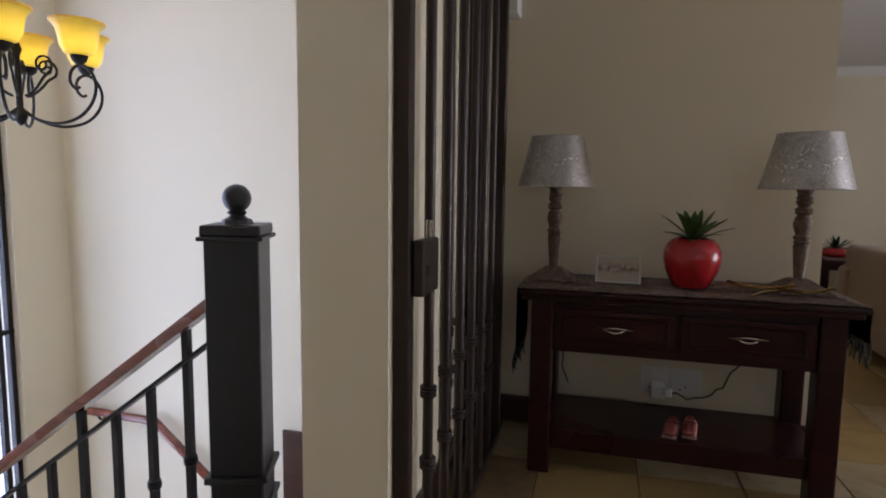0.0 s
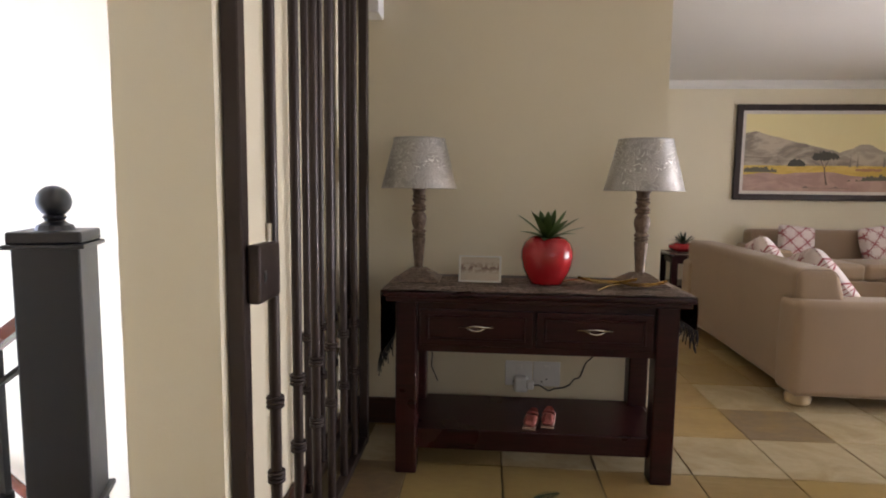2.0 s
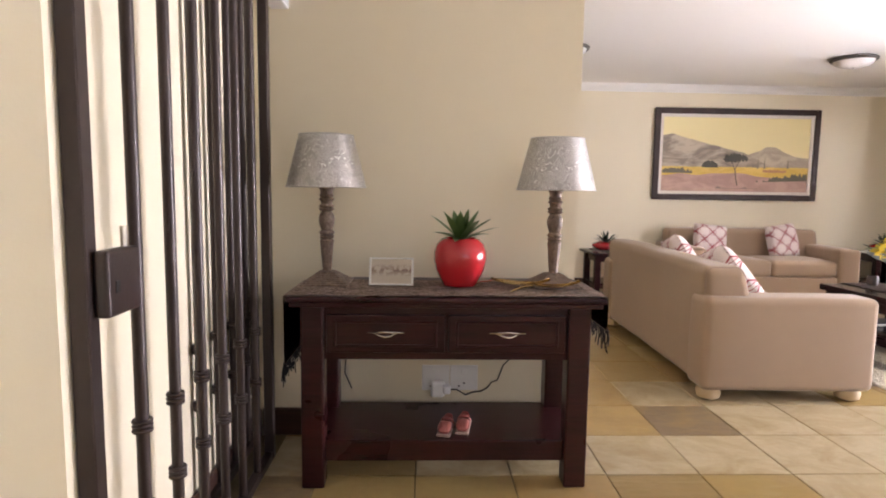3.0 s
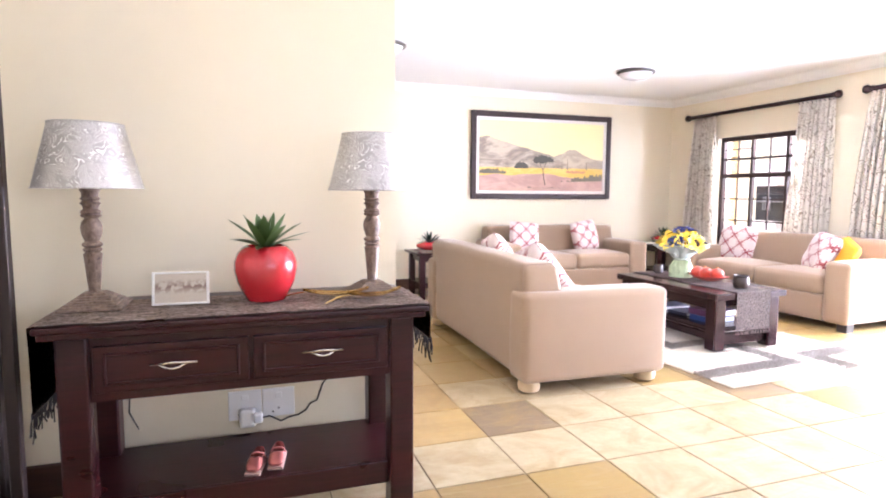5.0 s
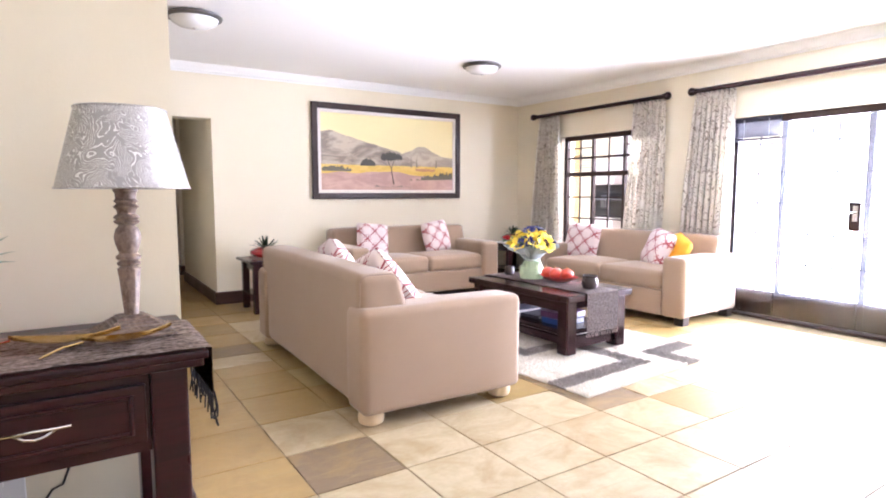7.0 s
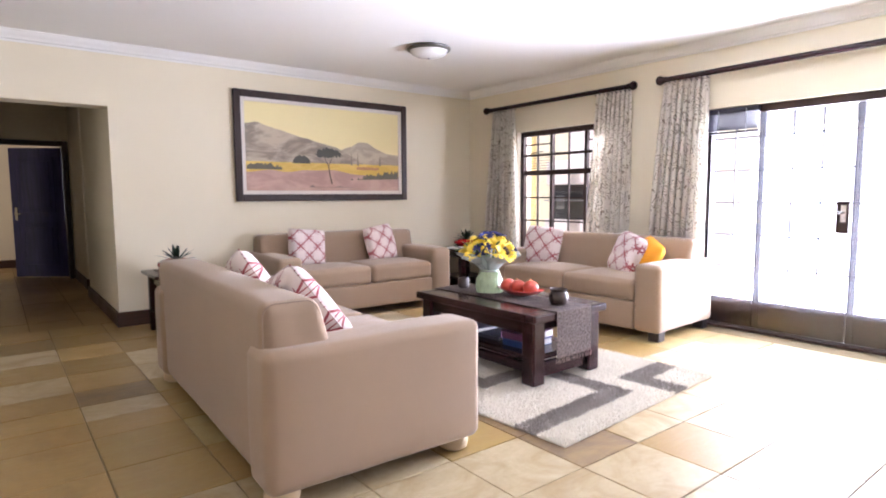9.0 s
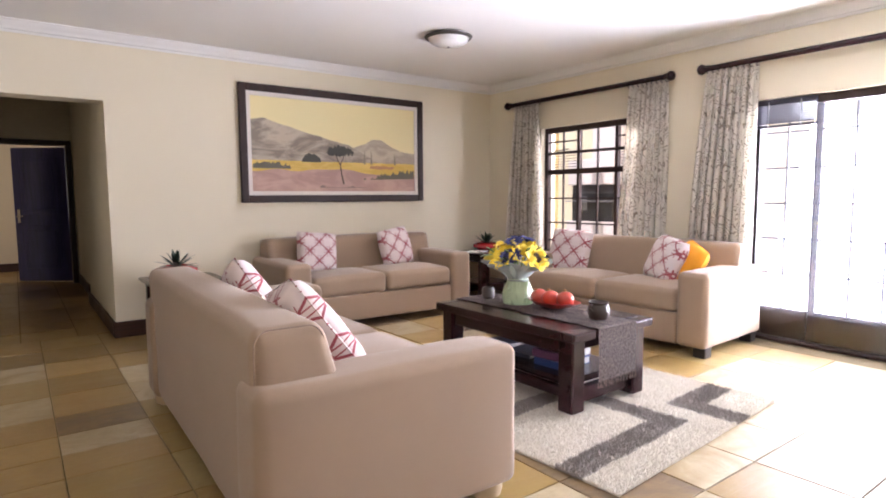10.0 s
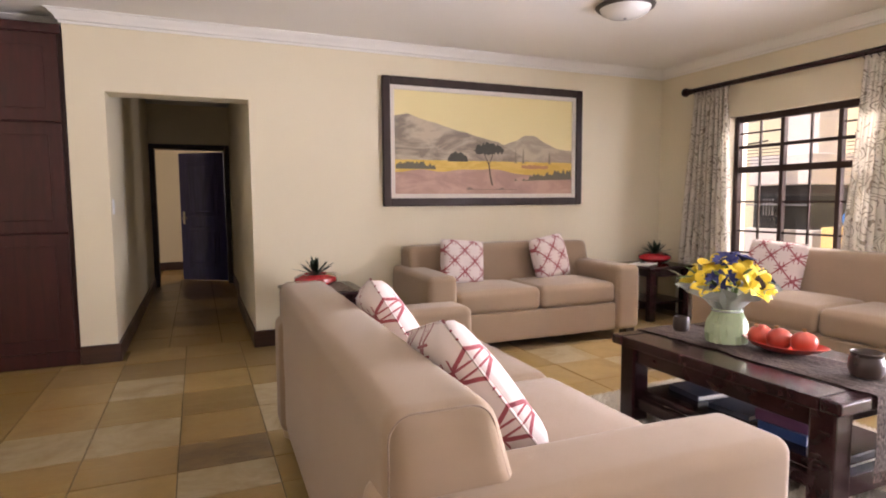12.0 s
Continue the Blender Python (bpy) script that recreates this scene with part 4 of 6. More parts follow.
def rosette(name_of, m, n, length, width, material, label, cat, seed):
    """A succulent: arched, pointed leaves in spirals, rising from a pot's mouth."""
    rg = random.Random(seed)
    p = []
    for i in range(n):
        bm = bmesh.new()
        az = i * 2.39996 + rg.uniform(-0.2, 0.2)
        rise = radians(74 - 68 * (i / n) + rg.uniform(-6, 6))
        L = length * (0.75 + 0.35 * i / n) * rg.uniform(0.9, 1.08)
        prof = []
        k = 7
        x = z = 0.0
        for s in range(k + 1):
            f = s / k
            prof.append((x, z, width * (0.55 + 1.1 * f) * (1 - f ** 2.2) + 0.0008))
            a = rise - 0.55 * f * (i / n) + 0.15 * f
            x += math.cos(a) * L / k
            z += math.sin(a) * L / k
        rows = [[bm.verts.new((px, sgn * w, pz + (0.25 * w if sgn else 0))) for sgn in (-1, 0, 1)] for px, pz, w in prof]
        for a, b in zip(rows, rows[1:]):
            for j in range(2):
                bm.faces.new((a[j], a[j + 1], b[j + 1], b[j]))
        bmesh.ops.solidify(bm, geom=bm.faces[:], thickness=0.0025)
        p.append((bm, pose(0, 0, 0, 0, 0, math.degrees(az))))
    return p


def potted(name, label, m, profile, mouth, n, length, width, leaf, seed, group=""):
    t = thing(name, label, "plant", m, group)
    part("pot", lathe(profile, 36), "red_glaze", t, "glossy red glazed pot", True)
    part("soil", lathe([(0.001, mouth[1] - 0.006), (mouth[0], mouth[1] - 0.01)], 20), "seed_brown", t)
    for bm, lm in rosette("leaf", m, n, length, width, leaf, label, "plant", seed):
        part("leaf", bm, leaf, t, "", True, Matrix.Translation((0, 0, mouth[1] - 0.012)) @ lm)
    return t


potted("potted_succulent", "green succulent in a large round red vase on the console", pose(1.03, 3.06, TOP + 0.011),
       [(0.066, 0), (0.074, 0.002), (0.090, 0.03), (0.110, 0.075), (0.120, 0.12), (0.119, 0.155), (0.106, 0.19), (0.085, 0.212), (0.072, 0.216), (0.068, 0.212), (0.080, 0.195)], (0.07, 0.214), 17, 0.19, 0.022, "leaf_green", 3)
DISH = [(0.06, 0), (0.09, 0.006), (0.118, 0.03), (0.115, 0.052), (0.085, 0.068), (0.064, 0.070), (0.058, 0.062)]

fr = thing("photo_frame", "small white framed sepia photograph standing on the console", "picture frame", pose(0.72, 3.04, TOP + 0.011) @ pose(0, 0, 0, -12, 0, -2))
f = bmesh.new()
for q in ((-0.1, 0, -0.09, 0.125), (0.09, 0, 0.1, 0.125), (-0.09, 0, 0.09, 0.008), (-0.09, 0.117, 0.09, 0.125)):
    box(f, q[0], -0.006, q[1], q[2], 0.006, q[3], 0.002, 1)
part("frame", f, "frame_white", fr)
part("picture", B(-0.09, -0.002, 0.008, 0.09, 0.004, 0.117), "photo_paper", fr)
part("prop", B(-0.01, 0.006, 0.0, 0.01, 0.012, 0.1), "frame_white", fr)


def bird(m, s):
    t = thing("brass_ornament", "gilt metal leaf ornament lying on the runner", "ornament", m, "gilt ornaments")
    bm = bmesh.new()
    pts = []
    for i in range(9):
        f = i / 8
        w = 0.050 * s * math.sin(math.pi * min(1, f * 1.25)) if f < 0.8 else 0.006 * s
        pts.append([bm.verts.new(((f - 0.4) * 0.26 * s, sg * w, 0.012 + 0.022 * s * (2 * f - 1) ** 2 + (0.012 * s if sg else 0))) for sg in (-1, 0, 1)])
    for a, b in zip(pts, pts[1:]):
        for j in range(2):
            bm.faces.new((a[j], a[j + 1], b[j + 1], b[j]))
    bmesh.ops.solidify(bm, geom=bm.faces[:], thickness=0.003)
    part("leaf", bm, "brass", t, "", True)
    part("stem", tube([(-0.1 * s, 0, 0.03 * s), (-0.15 * s, 0.01, 0.02), (-0.21 * s, 0.005, 0.003)], 0.003, 6), "brass", t)
    return t


bird(pose(1.27, 3.0, TOP + 0.011, 0, 0, -6), 1.0)
bird(pose(1.42, 2.93, TOP + 0.011, 0, 0, 16), 0.9)


def shoe(m):
    t = thing("shoe", "small pink metallic child's shoe on the lower shelf", "shoe", m, "pair of shoes")
    so = soft(0.060, 0.155, 0.012, 0.005, at=(0, 0, 0.006))
    part("sole", so, "shoe_lining", t, "", "all")
    toe = soft(0.060, 0.075, 0.040, 0.018, 0.004, at=(0, -0.038, 0.030))
    for v in toe.verts:
        if v.co.z > 0.02:
            v.co.z = 0.02 + (v.co.z - 0.02) * (0.45 + 0.55 * min(1.0, (v.co.y + 0.076) / 0.05))
        v.co.x *= 0.80 + 0.20 * min(1.0, (v.co.y + 0.076) / 0.03)
    part("toe_cap", toe, "shoe_pink", t, "", "all")
    hl = bmesh.new()
    path = [(-0.027, -0.01), (-0.028, 0.03), (-0.024, 0.055), (-0.012, 0.070), (0.0, 0.074), (0.012, 0.070), (0.024, 0.055), (0.028, 0.03), (0.027, -0.01)]
    low = [hl.verts.new((x, y, 0.012)) for x, y in path]
    high = [hl.verts.new((x * 0.92, y - 0.003, 0.044 + 0.010 * (y > 0.06))) for x, y in path]
    for i in range(len(path) - 1):
        hl.faces.new((low[i], low[i + 1], high[i + 1], high[i]))
    bmesh.ops.solidify(hl, geom=hl.faces[:], thickness=0.003)
    part("heel_counter", hl, "shoe_pink", t, "", True)
    part("insole", B(-0.025, -0.01, 0.012, 0.025, 0.068, 0.015), "seed_brown", t, "dark insole")
    part("strap", tube([(-0.028, 0.022, 0.030), (-0.02, 0.020, 0.047), (0, 0.018, 0.052), (0.02, 0.020, 0.047), (0.028, 0.022, 0.030)], 0.005, 6), "shoe_pink", t, "", True)
    return t


shoe(pose(0.975, 2.985, 0.195, 0, 0, -14))
shoe(pose(1.055, 3.01, 0.195, 0, 0, -10))

for i, x in enumerate((0.935, 1.082)):
    s = thing("wall_socket", "white double wall socket above the baseboard", "socket", pose(x, 3.40, 0.308), "wall sockets")
    part("plate", B(-0.072, -0.010, -0.07, 0.072, 0, 0.065, 0.004), "plastic_white", s)
    part("switch", B(-0.015, -0.014, 0.02, 0.015, -0.009, 0.045, 0.002, 1), "plastic_white", s)
    for z in (-0.03, -0.045):
        part("pin_hole", B(-0.03 if z < -0.04 else -0.004, -0.0115, z - 0.004, -0.022 if z < -0.04 else 0.004, -0.0095, z + 0.004), "black_rubber", s)
pl = thing("plug_adapter", "white plug adapter in the wall socket", "plug", pose(0.945, 3.39, 0.268))
part("body", soft(0.075, 0.055, 0.085, 0.018, at=(0, -0.0285, -0.01)), "plastic_white", pl, "", "all")
part("plug", soft(0.04, 0.04, 0.045, 0.012, at=(0.045, -0.07, 0.0)), "plastic_white", pl, "", "all")
cab = thing("lamp_cable", "thin dark lamp cable hanging behind the console", "cable")
part("cord", tube([(0.99, 3.32, 0.265), (1.04, 3.36, 0.255), (1.09, 3.37, 0.222), (1.13, 3.375, 0.235), (1.17, 3.38, 0.238), (1.205, 3.385, 0.255), (1.225, 3.385, 0.285), (1.255, 3.385, 0.295), (1.27, 3.387, 0.335), (1.285, 3.388, 0.375), (1.32, 3.388, 0.41), (1.36, 3.388, 0.60)], 0.004, 6), "black_rubber", cab, "", True)
cab = thing("lamp_cable", "thin dark lamp cable hanging behind the console", "cable")
part("cord", tube([(0.44, 3.388, 0.70), (0.45, 3.388, 0.46), (0.47, 3.388, 0.40), (0.465, 3.388, 0.33), (0.50, 3.388, 0.25)], 0.003, 6), "black_rubber", cab, "", True)


# ---- coffee table ----
def coffee_table():
    t = thing("coffee_table", "heavy dark wooden coffee table with a lower shelf", "table", pose(4.775, 4.82, 0, 0, 0, 0.5))
    for x0, x1 in ((-0.37, -0.125), (-0.123, 0.123), (0.125, 0.37)):
        part("tabletop_board", B(x0, -0.545, 0.445, x1, 0.545, 0.50, 0.006), "dark_wood", t)
    for sy in (-1, 1):
        part("end_board", B(-0.37, -0.0425, 0.445, 0.37, 0.0425, 0.50, 0.012, 3), "dark_wood", t, "", False, pose(0, sy * 0.589, 0))
        part("apron", B(-0.226, sy * 0.54 - 0.02, 0.38, 0.226, sy * 0.54 + 0.02, 0.445, 0.004), "dark_wood", t)
        part("stretcher", B(-0.226, sy * 0.54 - 0.025, 0.07, 0.226, sy * 0.54 + 0.025, 0.16, 0.006), "dark_wood", t)
    for sx in (-1, 1):
        for sy in (-1, 1):
            part("leg", B(-0.054, -0.054, 0.028, 0.054, 0.054, 0.445, 0.010, 3), "dark_wood", t, "", False, pose(sx * 0.28, sy * 0.54, 0))
        part("apron", B(sx * 0.295 - 0.02, -0.486, 0.355, sx * 0.295 + 0.02, 0.486, 0.445, 0.006), "dark_wood", t)
        part("stretcher", B(sx * 0.285 - 0.025, -0.486, 0.10, sx * 0.285 + 0.025, 0.486, 0.16, 0.006), "dark_wood", t)
    part("shelf", B(-0.265, -0.51, 0.16, 0.265, 0.51, 0.20, 0.004), "dark_wood", t)


coffee_table()
CT = 0.50
run = thing("table_runner", "dark brown woven runner hanging over the coffee table's end", "runner", pose(4.78, 4.82, 0, 0, 0, 90.5))
part("cloth", runner_sheet([(-0.642, 0.20), (-0.642, CT), (-0.63, CT + 0.006), (0.63, CT + 0.006), (0.642, CT), (0.642, 0.30)], 0.35, 0.004, 0.003, 5), "runner_dark", run, "", True)
frg, frg_far = bmesh.new(), bmesh.new()
for i in range(26):
    y = -0.175 + 0.35 * i / 25
    tube([(-0.644, y, 0.205), (-0.648, y + rng.uniform(-0.006, 0.006), 0.185), (-0.646, y + rng.uniform(-0.012, 0.012), 0.165)], 0.003, 5, frg)
    tube([(0.644, y, 0.305), (0.648, y + rng.uniform(-0.004, 0.004), 0.275), (0.646, y + rng.uniform(-0.010, 0.010), 0.245)], 0.0035, 5, frg_far)
part("fringe", frg, "runner_dark", run)
part("fringe", frg_far, "runner_dark", run)

mug = thing("pottery_pot", "dark glazed handmade pot with small handles", "pot", pose(4.81, 4.34, CT + 0.010))
part("body", lathe([(0.045, 0), (0.055, 0.004), (0.066, 0.035), (0.064, 0.07), (0.056, 0.088), (0.062, 0.104), (0.058, 0.106), (0.050, 0.09), (0.048, 0.02), (0.001, 0.015)], 28), "pottery", mug, "", True)
for s in (-1, 1):
    part("handle", tube([(s * 0.052, 0, 0.095), (s * 0.074, 0, 0.09), (s * 0.078, 0, 0.068), (s * 0.063, 0, 0.055)], 0.006, 8), "pottery", mug, "", True)
cd = thing("candle_holder", "small brown ceramic candle holder", "candle holder", pose(4.77, 5.30, CT + 0.010))
part("cup", lathe([(0.036, 0), (0.045, 0.01), (0.046, 0.06), (0.040, 0.08), (0.036, 0.078), (0.034, 0.03), (0.001, 0.028)], 24), "pottery", cd, "", True)

dish = thing("fruit_dish", "long shallow red dish on the coffee table", "dish", pose(4.85, 4.74, CT + 0.010, 0, 0, 92))
d = lathe([(0.05, 0), (0.09, 0.008), (0.15, 0.032), (0.175, 0.046), (0.172, 0.050), (0.145, 0.038), (0.085, 0.014), (0.001, 0.010)], 40)
for v in d.verts:
    v.co.x *= 1.2
    v.co.y *= 0.66
    v.co.z += 0.25 * v.co.x ** 2
part("bowl", d, "red_dish", dish, "", True)
for i, (x, y) in enumerate(((-0.10, 0.0), (0.0, 0.010), (0.102, -0.004))):
    fm = thing("pomegranate", "round ripe orange-red fruit in the dish", "fruit", dish.matrix_world @ pose(x, y, 0.008 + 0.35 * x * x, 8 * i, 10 * i, 60 * i), "fruit in the dish")
    r = 0.058
    part("fruit", lathe([(0.001, 0.004)] + [(r * math.sin(math.pi * k / 12) * (1 + 0.02 * math.sin(k)), r - r * 0.93 * math.cos(math.pi * k / 12)) for k in range(1, 12)] + [(0.006, 2 * r * 0.95), (0.001, 2 * r * 0.93)], 20), "tomato", fm, "", True)
    part("calyx", lathe([(0.007, 1.86 * r), (0.009, 2.0 * r), (0.012, 2.12 * r), (0.004, 1.95 * r)], 6), "paint_rust", fm)


def bouquet():
    t = thing("flower_bouquet", "bouquet of sunflowers and lilies wrapped in pale green paper", "bouquet", pose(4.795, 5.02, CT + 0.010) @ Matrix.Scale(1.12, 4))
    n = 40
    prof = [(0.085, 0.0), (0.09, 0.04), (0.085, 0.09), (0.062, 0.14), (0.060, 0.155), (0.10, 0.20), (0.175, 0.240), (0.21, 0.262)]
    w = bmesh.new()
    rings = []
    for k, (r, z) in enumerate(prof):
        rings.append([w.verts.new(((r + 0.14 * r * math.sin(i * 2.7 + k * 1.7) * (0.6 + k / 7)) * math.cos(2 * math.pi * i / n), (r + 0.10 * r * math.sin(i * 3.1 + k)) * math.sin(2 * math.pi * i / n), z + (0.02 * math.sin(i * 1.9) if k > 5 else 0))) for i in range(n)])
    for k, (a, b) in enumerate(zip(rings, rings[1:])):
        for i in range(n):
            f = w.faces.new((a[i], a[(i + 1) % n], b[(i + 1) % n], b[i]))
            f.material_index = 1 if k >= 4 else 0
    w.faces.new(rings[0][::-1])
    me = mesh_of(w, "wrapping", True)
    me.materials.append(M["wrap_paper"])
    me.materials.append(M["wrap_film"])
    part("wrapping", me, "", t, "crinkled green and clear wrapping")
    part("ribbon", tube([(0.064 * math.cos(a * math.pi / 12), 0.064 * math.sin(a * math.pi / 12), 0.147) for a in range(25)], 0.006, 6, cap=False), "wrap_film", t, "", True)
    rg = random.Random(11)

    def head(kind, p, tilt, az, r):
        m = Matrix.Translation(p) @ pose(0, 0, 0, 0, 0, math.degrees(az)) @ pose(0, 0, 0, 0, tilt, 0)
        mat_of = {"sun": "petal_yellow", "lily": "petal_pale", "blue": "petal_blue"}[kind]
        k = {"sun": 18, "lily": 6, "blue": 12}[kind]
        fl = bmesh.new()
        for i in range(k):
            a = 2 * math.pi * i / k + rg.uniform(-0.1, 0.1)
            lw = {"sun": 0.15, "lily": 0.30, "blue": 0.22}[kind] * r
            lift = {"sun": 0.1, "lily": 0.55, "blue": 0.35}[kind]
            rows = []
            for s in range(5):
                f = s / 4
                d = r * (0.25 + 0.75 * f)
                ww = lw * math.sin(math.pi * (0.18 + 0.8 * f)) + 0.001
                zz = r * (lift * math.sin(1.9 * f) + rg.uniform(-0.03, 0.03))
                rows.append([fl.verts.new((d * math.cos(a) - sg * ww * math.sin(a), d * math.sin(a) + sg * ww * math.cos(a), zz + (0 if sg else 0.12 * ww))) for sg in (-1, 0, 1)])
            for x, y in zip(rows, rows[1:]):
                for j in range(2):
                    fl.faces.new((x[j], x[j + 1], y[j + 1], y[j]))
        o = part("flower", fl, mat_of, t, "", True, m)
        c = {"sun": 0.42, "lily": 0.10, "blue": 0.2}[kind] * r
        part("flower_centre", lathe([(c, -0.004), (c * 1.02, 0.006), (c * 0.8, 0.014), (c * 0.3, 0.017), (0.0005, 0.017)], 16), "seed_brown" if kind == "sun" else ("petal_yellow" if kind == "lily" else "petal_blue"), o, "", True)

    spots = [("sun", 0.155, -1.50, 62, 0.088), ("sun", 0.13, -0.3, 45, 0.075), ("sun", 0.12, 1.2, 40, 0.07), ("sun", 0.13, 3.3, 45, 0.072), ("lily", 0.13, -2.1, 48, 0.082), ("lily", 0.15, -2.9, 52, 0.08), ("lily", 0.08, -1.9, 28, 0.08),
             ("lily", 0.06, 2.6, 20, 0.09), ("lily", 0.15, -1.7, 58, 0.085), ("lily", 0.10, 0.4, 35, 0.09), ("lily", 0.14, 2.2, 50, 0.085), ("blue", 0.075, -2.6, 25, 0.062), ("blue", 0.06, -0.9, 18, 0.062), ("blue", 0.02, 1.0, 6, 0.062),
             ("blue", 0.155, -2.5, 58, 0.052), ("blue", 0.16, -0.75, 58, 0.052), ("blue", 0.16, 3.6, 55, 0.055)]
    for kind, d, az, tilt, r in spots:
        z = 0.365 - 3.8 * d * d + {"sun": 0.02, "lily": -0.01, "blue": 0.03}[kind]
        head(kind, Vector((d * math.cos(az), d * math.sin(az), z)), tilt, az, r)
        part("flower_stem", tube([(0.02 * math.cos(az), 0.02 * math.sin(az), 0.10), (d * 0.6 * math.cos(az), d * 0.6 * math.sin(az), 0.22), (d * math.cos(az), d * math.sin(az), z)], 0.004, 5), "leaf_green", t)
    for i in range(22):
        az, d = rg.uniform(0, 6.28), rg.uniform(0.08, 0.19)
        lf = bmesh.new()
        tube([(0, 0, 0), (0.03, 0, 0.01), (0.06, 0, 0.008), (0.085, 0, -0.006)], lambda f: 0.012 * math.sin(math.pi * (0.1 + 0.85 * f)), 6, lf)
        for v in lf.verts:
            v.co.z *= 0.35
        part("leaf", lf, "leaf_dark" if i % 2 else "leaf_green", t, "", True, Matrix.Translation((d * math.cos(az), d * math.sin(az), 0.30 - 1.2 * d * d + rg.uniform(0, 0.05))) @ pose(0, 0, 0, 0, rg.uniform(-40, 20), math.degrees(az)))


bouquet()


def book(m, sx, sy, sz, cover, label):
    t = thing("book", label, "book", m, "books under the coffee table")
    c = B(-sx / 2, -sy / 2, 0, sx / 2, sy / 2, 0.003)
    box(c, -sx / 2, -sy / 2, sz - 0.003, sx / 2, sy / 2, sz)
    box(c, -sx / 2, -sy / 2, 0.003, -sx / 2 + 0.003, sy / 2, sz - 0.003)
    part("cover", c, cover, t)
    part("pages", B(-sx / 2 + 0.003, -sy / 2 + 0.004, 0.003, sx / 2 - 0.004, sy / 2 - 0.004, sz - 0.003), "paper", t, "white page edges")


book(pose(4.74, 4.56, 0.20, 0, 0, 4), 0.28, 0.22, 0.045, "book_blue", "deep blue book under a purple one on the lower shelf")
book(pose(4.76, 4.58, 0.245, 0, 0, 8), 0.30, 0.24, 0.05, "book_purple", "thick purple book lying on a blue one")
book(pose(4.78, 4.86, 0.20, 0, 0, 4), 0.31, 0.22, 0.025, "book_cover", "dark blue book lying on the lower shelf")
book(pose(4.78, 5.13, 0.20, 0, 0, -5), 0.29, 0.22, 0.03, "book_cover", "dark blue book lying on the lower shelf")


# ---- end tables ----
def end_table(m, label):  # 0.56 high
    t = thing("end_table", label, "table", m, "end tables")
    part("tabletop", soft(0.60, 0.60, 0.03, 0.012, at=(0, 0, 0.55), wob=0.004), "dark_wood", t, "", "all")
    for sx in (-1, 1):
        for sy in (-1, 1):
            part("leg", B(-0.035, -0.035, 0, 0.035, 0.035, 0.536, 0.005), "dark_wood", t, "", False, pose(sx * 0.22, sy * 0.22, 0))
        part("apron", B(-0.19, sx * 0.22 - 0.012, 0.455, 0.19, sx * 0.22 + 0.012, 0.536), "dark_wood", t)
        part("apron", B(sx * 0.22 - 0.012, -0.19, 0.455, sx * 0.22 + 0.012, 0.19, 0.536), "dark_wood", t)
    part("shelf", B(-0.25, -0.25, 0.18, 0.25, 0.25, 0.20, 0.004), "dark_wood", t)


end_table(pose(3.16, 7.45, 0), "dark wooden end table with a lower shelf")
end_table(pose(6.72, 7.62, 0), "dark wooden end table in the corner between the sofas")
cl = thing("table_mat", "brown woven mat on the end table", "mat", pose(3.16, 7.45, 0.567, 0, 0, 90))
part("cloth", runner_sheet([(-0.27, 0.0), (0.27, 0.0)], 0.42, 0.003, 0.003, 8), "runner_weave", cl, "", True)
pots = potted("potted_succulent", "small dark succulent in a low red bowl", pose(3.13, 7.52, 0.572) @ Matrix.Scale(1.45, 4), DISH, (0.06, 0.066), 22, 0.14, 0.012, "leaf_dark", 5, "end table succulents")
copy_thing(pots, pose(6.84, 7.72, 0.567, 0, 0, 70))
mg = thing("magazine", "white open magazine on the corner end table", "magazine", pose(6.56, 7.58, 0.567, 0, 0, 25))
part("pages", soft(0.26, 0.20, 0.012, 0.004, at=(0, 0, 0.007)), "paper", mg, "", "all")
part("spectacles", tube([(-0.05, 0, 0.02), (-0.02, 0.02, 0.03), (0.02, 0, 0.022), (0.05, 0.02, 0.03)], 0.006, 6), "black_rubber", mg, "dark object lying on top", True)


# ---- rug ----
def rug():
    W, L = 1.66, 2.15
    t = thing("shag_rug", "cream shag rug with grey angular bands", "rug", pose(3.97, 3.56, 0, 0, 0, 4))
    part("backing", B(0, 0, 0.001, W, L, 0.012), "rug_pile", t)
    rg = np.random.default_rng(3)
    n = 70000
    x, y = rg.uniform(-0.012, W + 0.012, n), rg.uniform(-0.012, L + 0.012, n)
    a, lean, h, w = rg.uniform(0, 6.283, n), rg.uniform(0.001, 0.012, n), rg.uniform(0.010, 0.022, n), rg.uniform(0.0022, 0.0042, n)
    ca, sa = np.cos(a), np.sin(a)
    v = np.stack([np.stack([x - w * sa, y + w * ca, np.full(n, 0.012)], 1), np.stack([x + w * sa, y - w * ca, np.full(n, 0.012)], 1), np.stack([x + w * ca, y + w * sa, np.full(n, 0.012)], 1), np.stack([x + lean * ca, y + lean * sa, 0.012 + h], 1)], 1).reshape(-1, 3)
    k = np.arange(n) * 4
    f = np.concatenate([np.stack([k, k + 2, k + 3], 1), np.stack([k + 2, k + 1, k + 3], 1), np.stack([k + 1, k, k + 3], 1)])
    me = bpy.data.meshes.new("shag")
    me.from_pydata(v.tolist(), [], f.tolist())
    me.materials.append(M["rug_pile"])
    tagged(part("shag", me, "", t), kind="stuff")


rug()

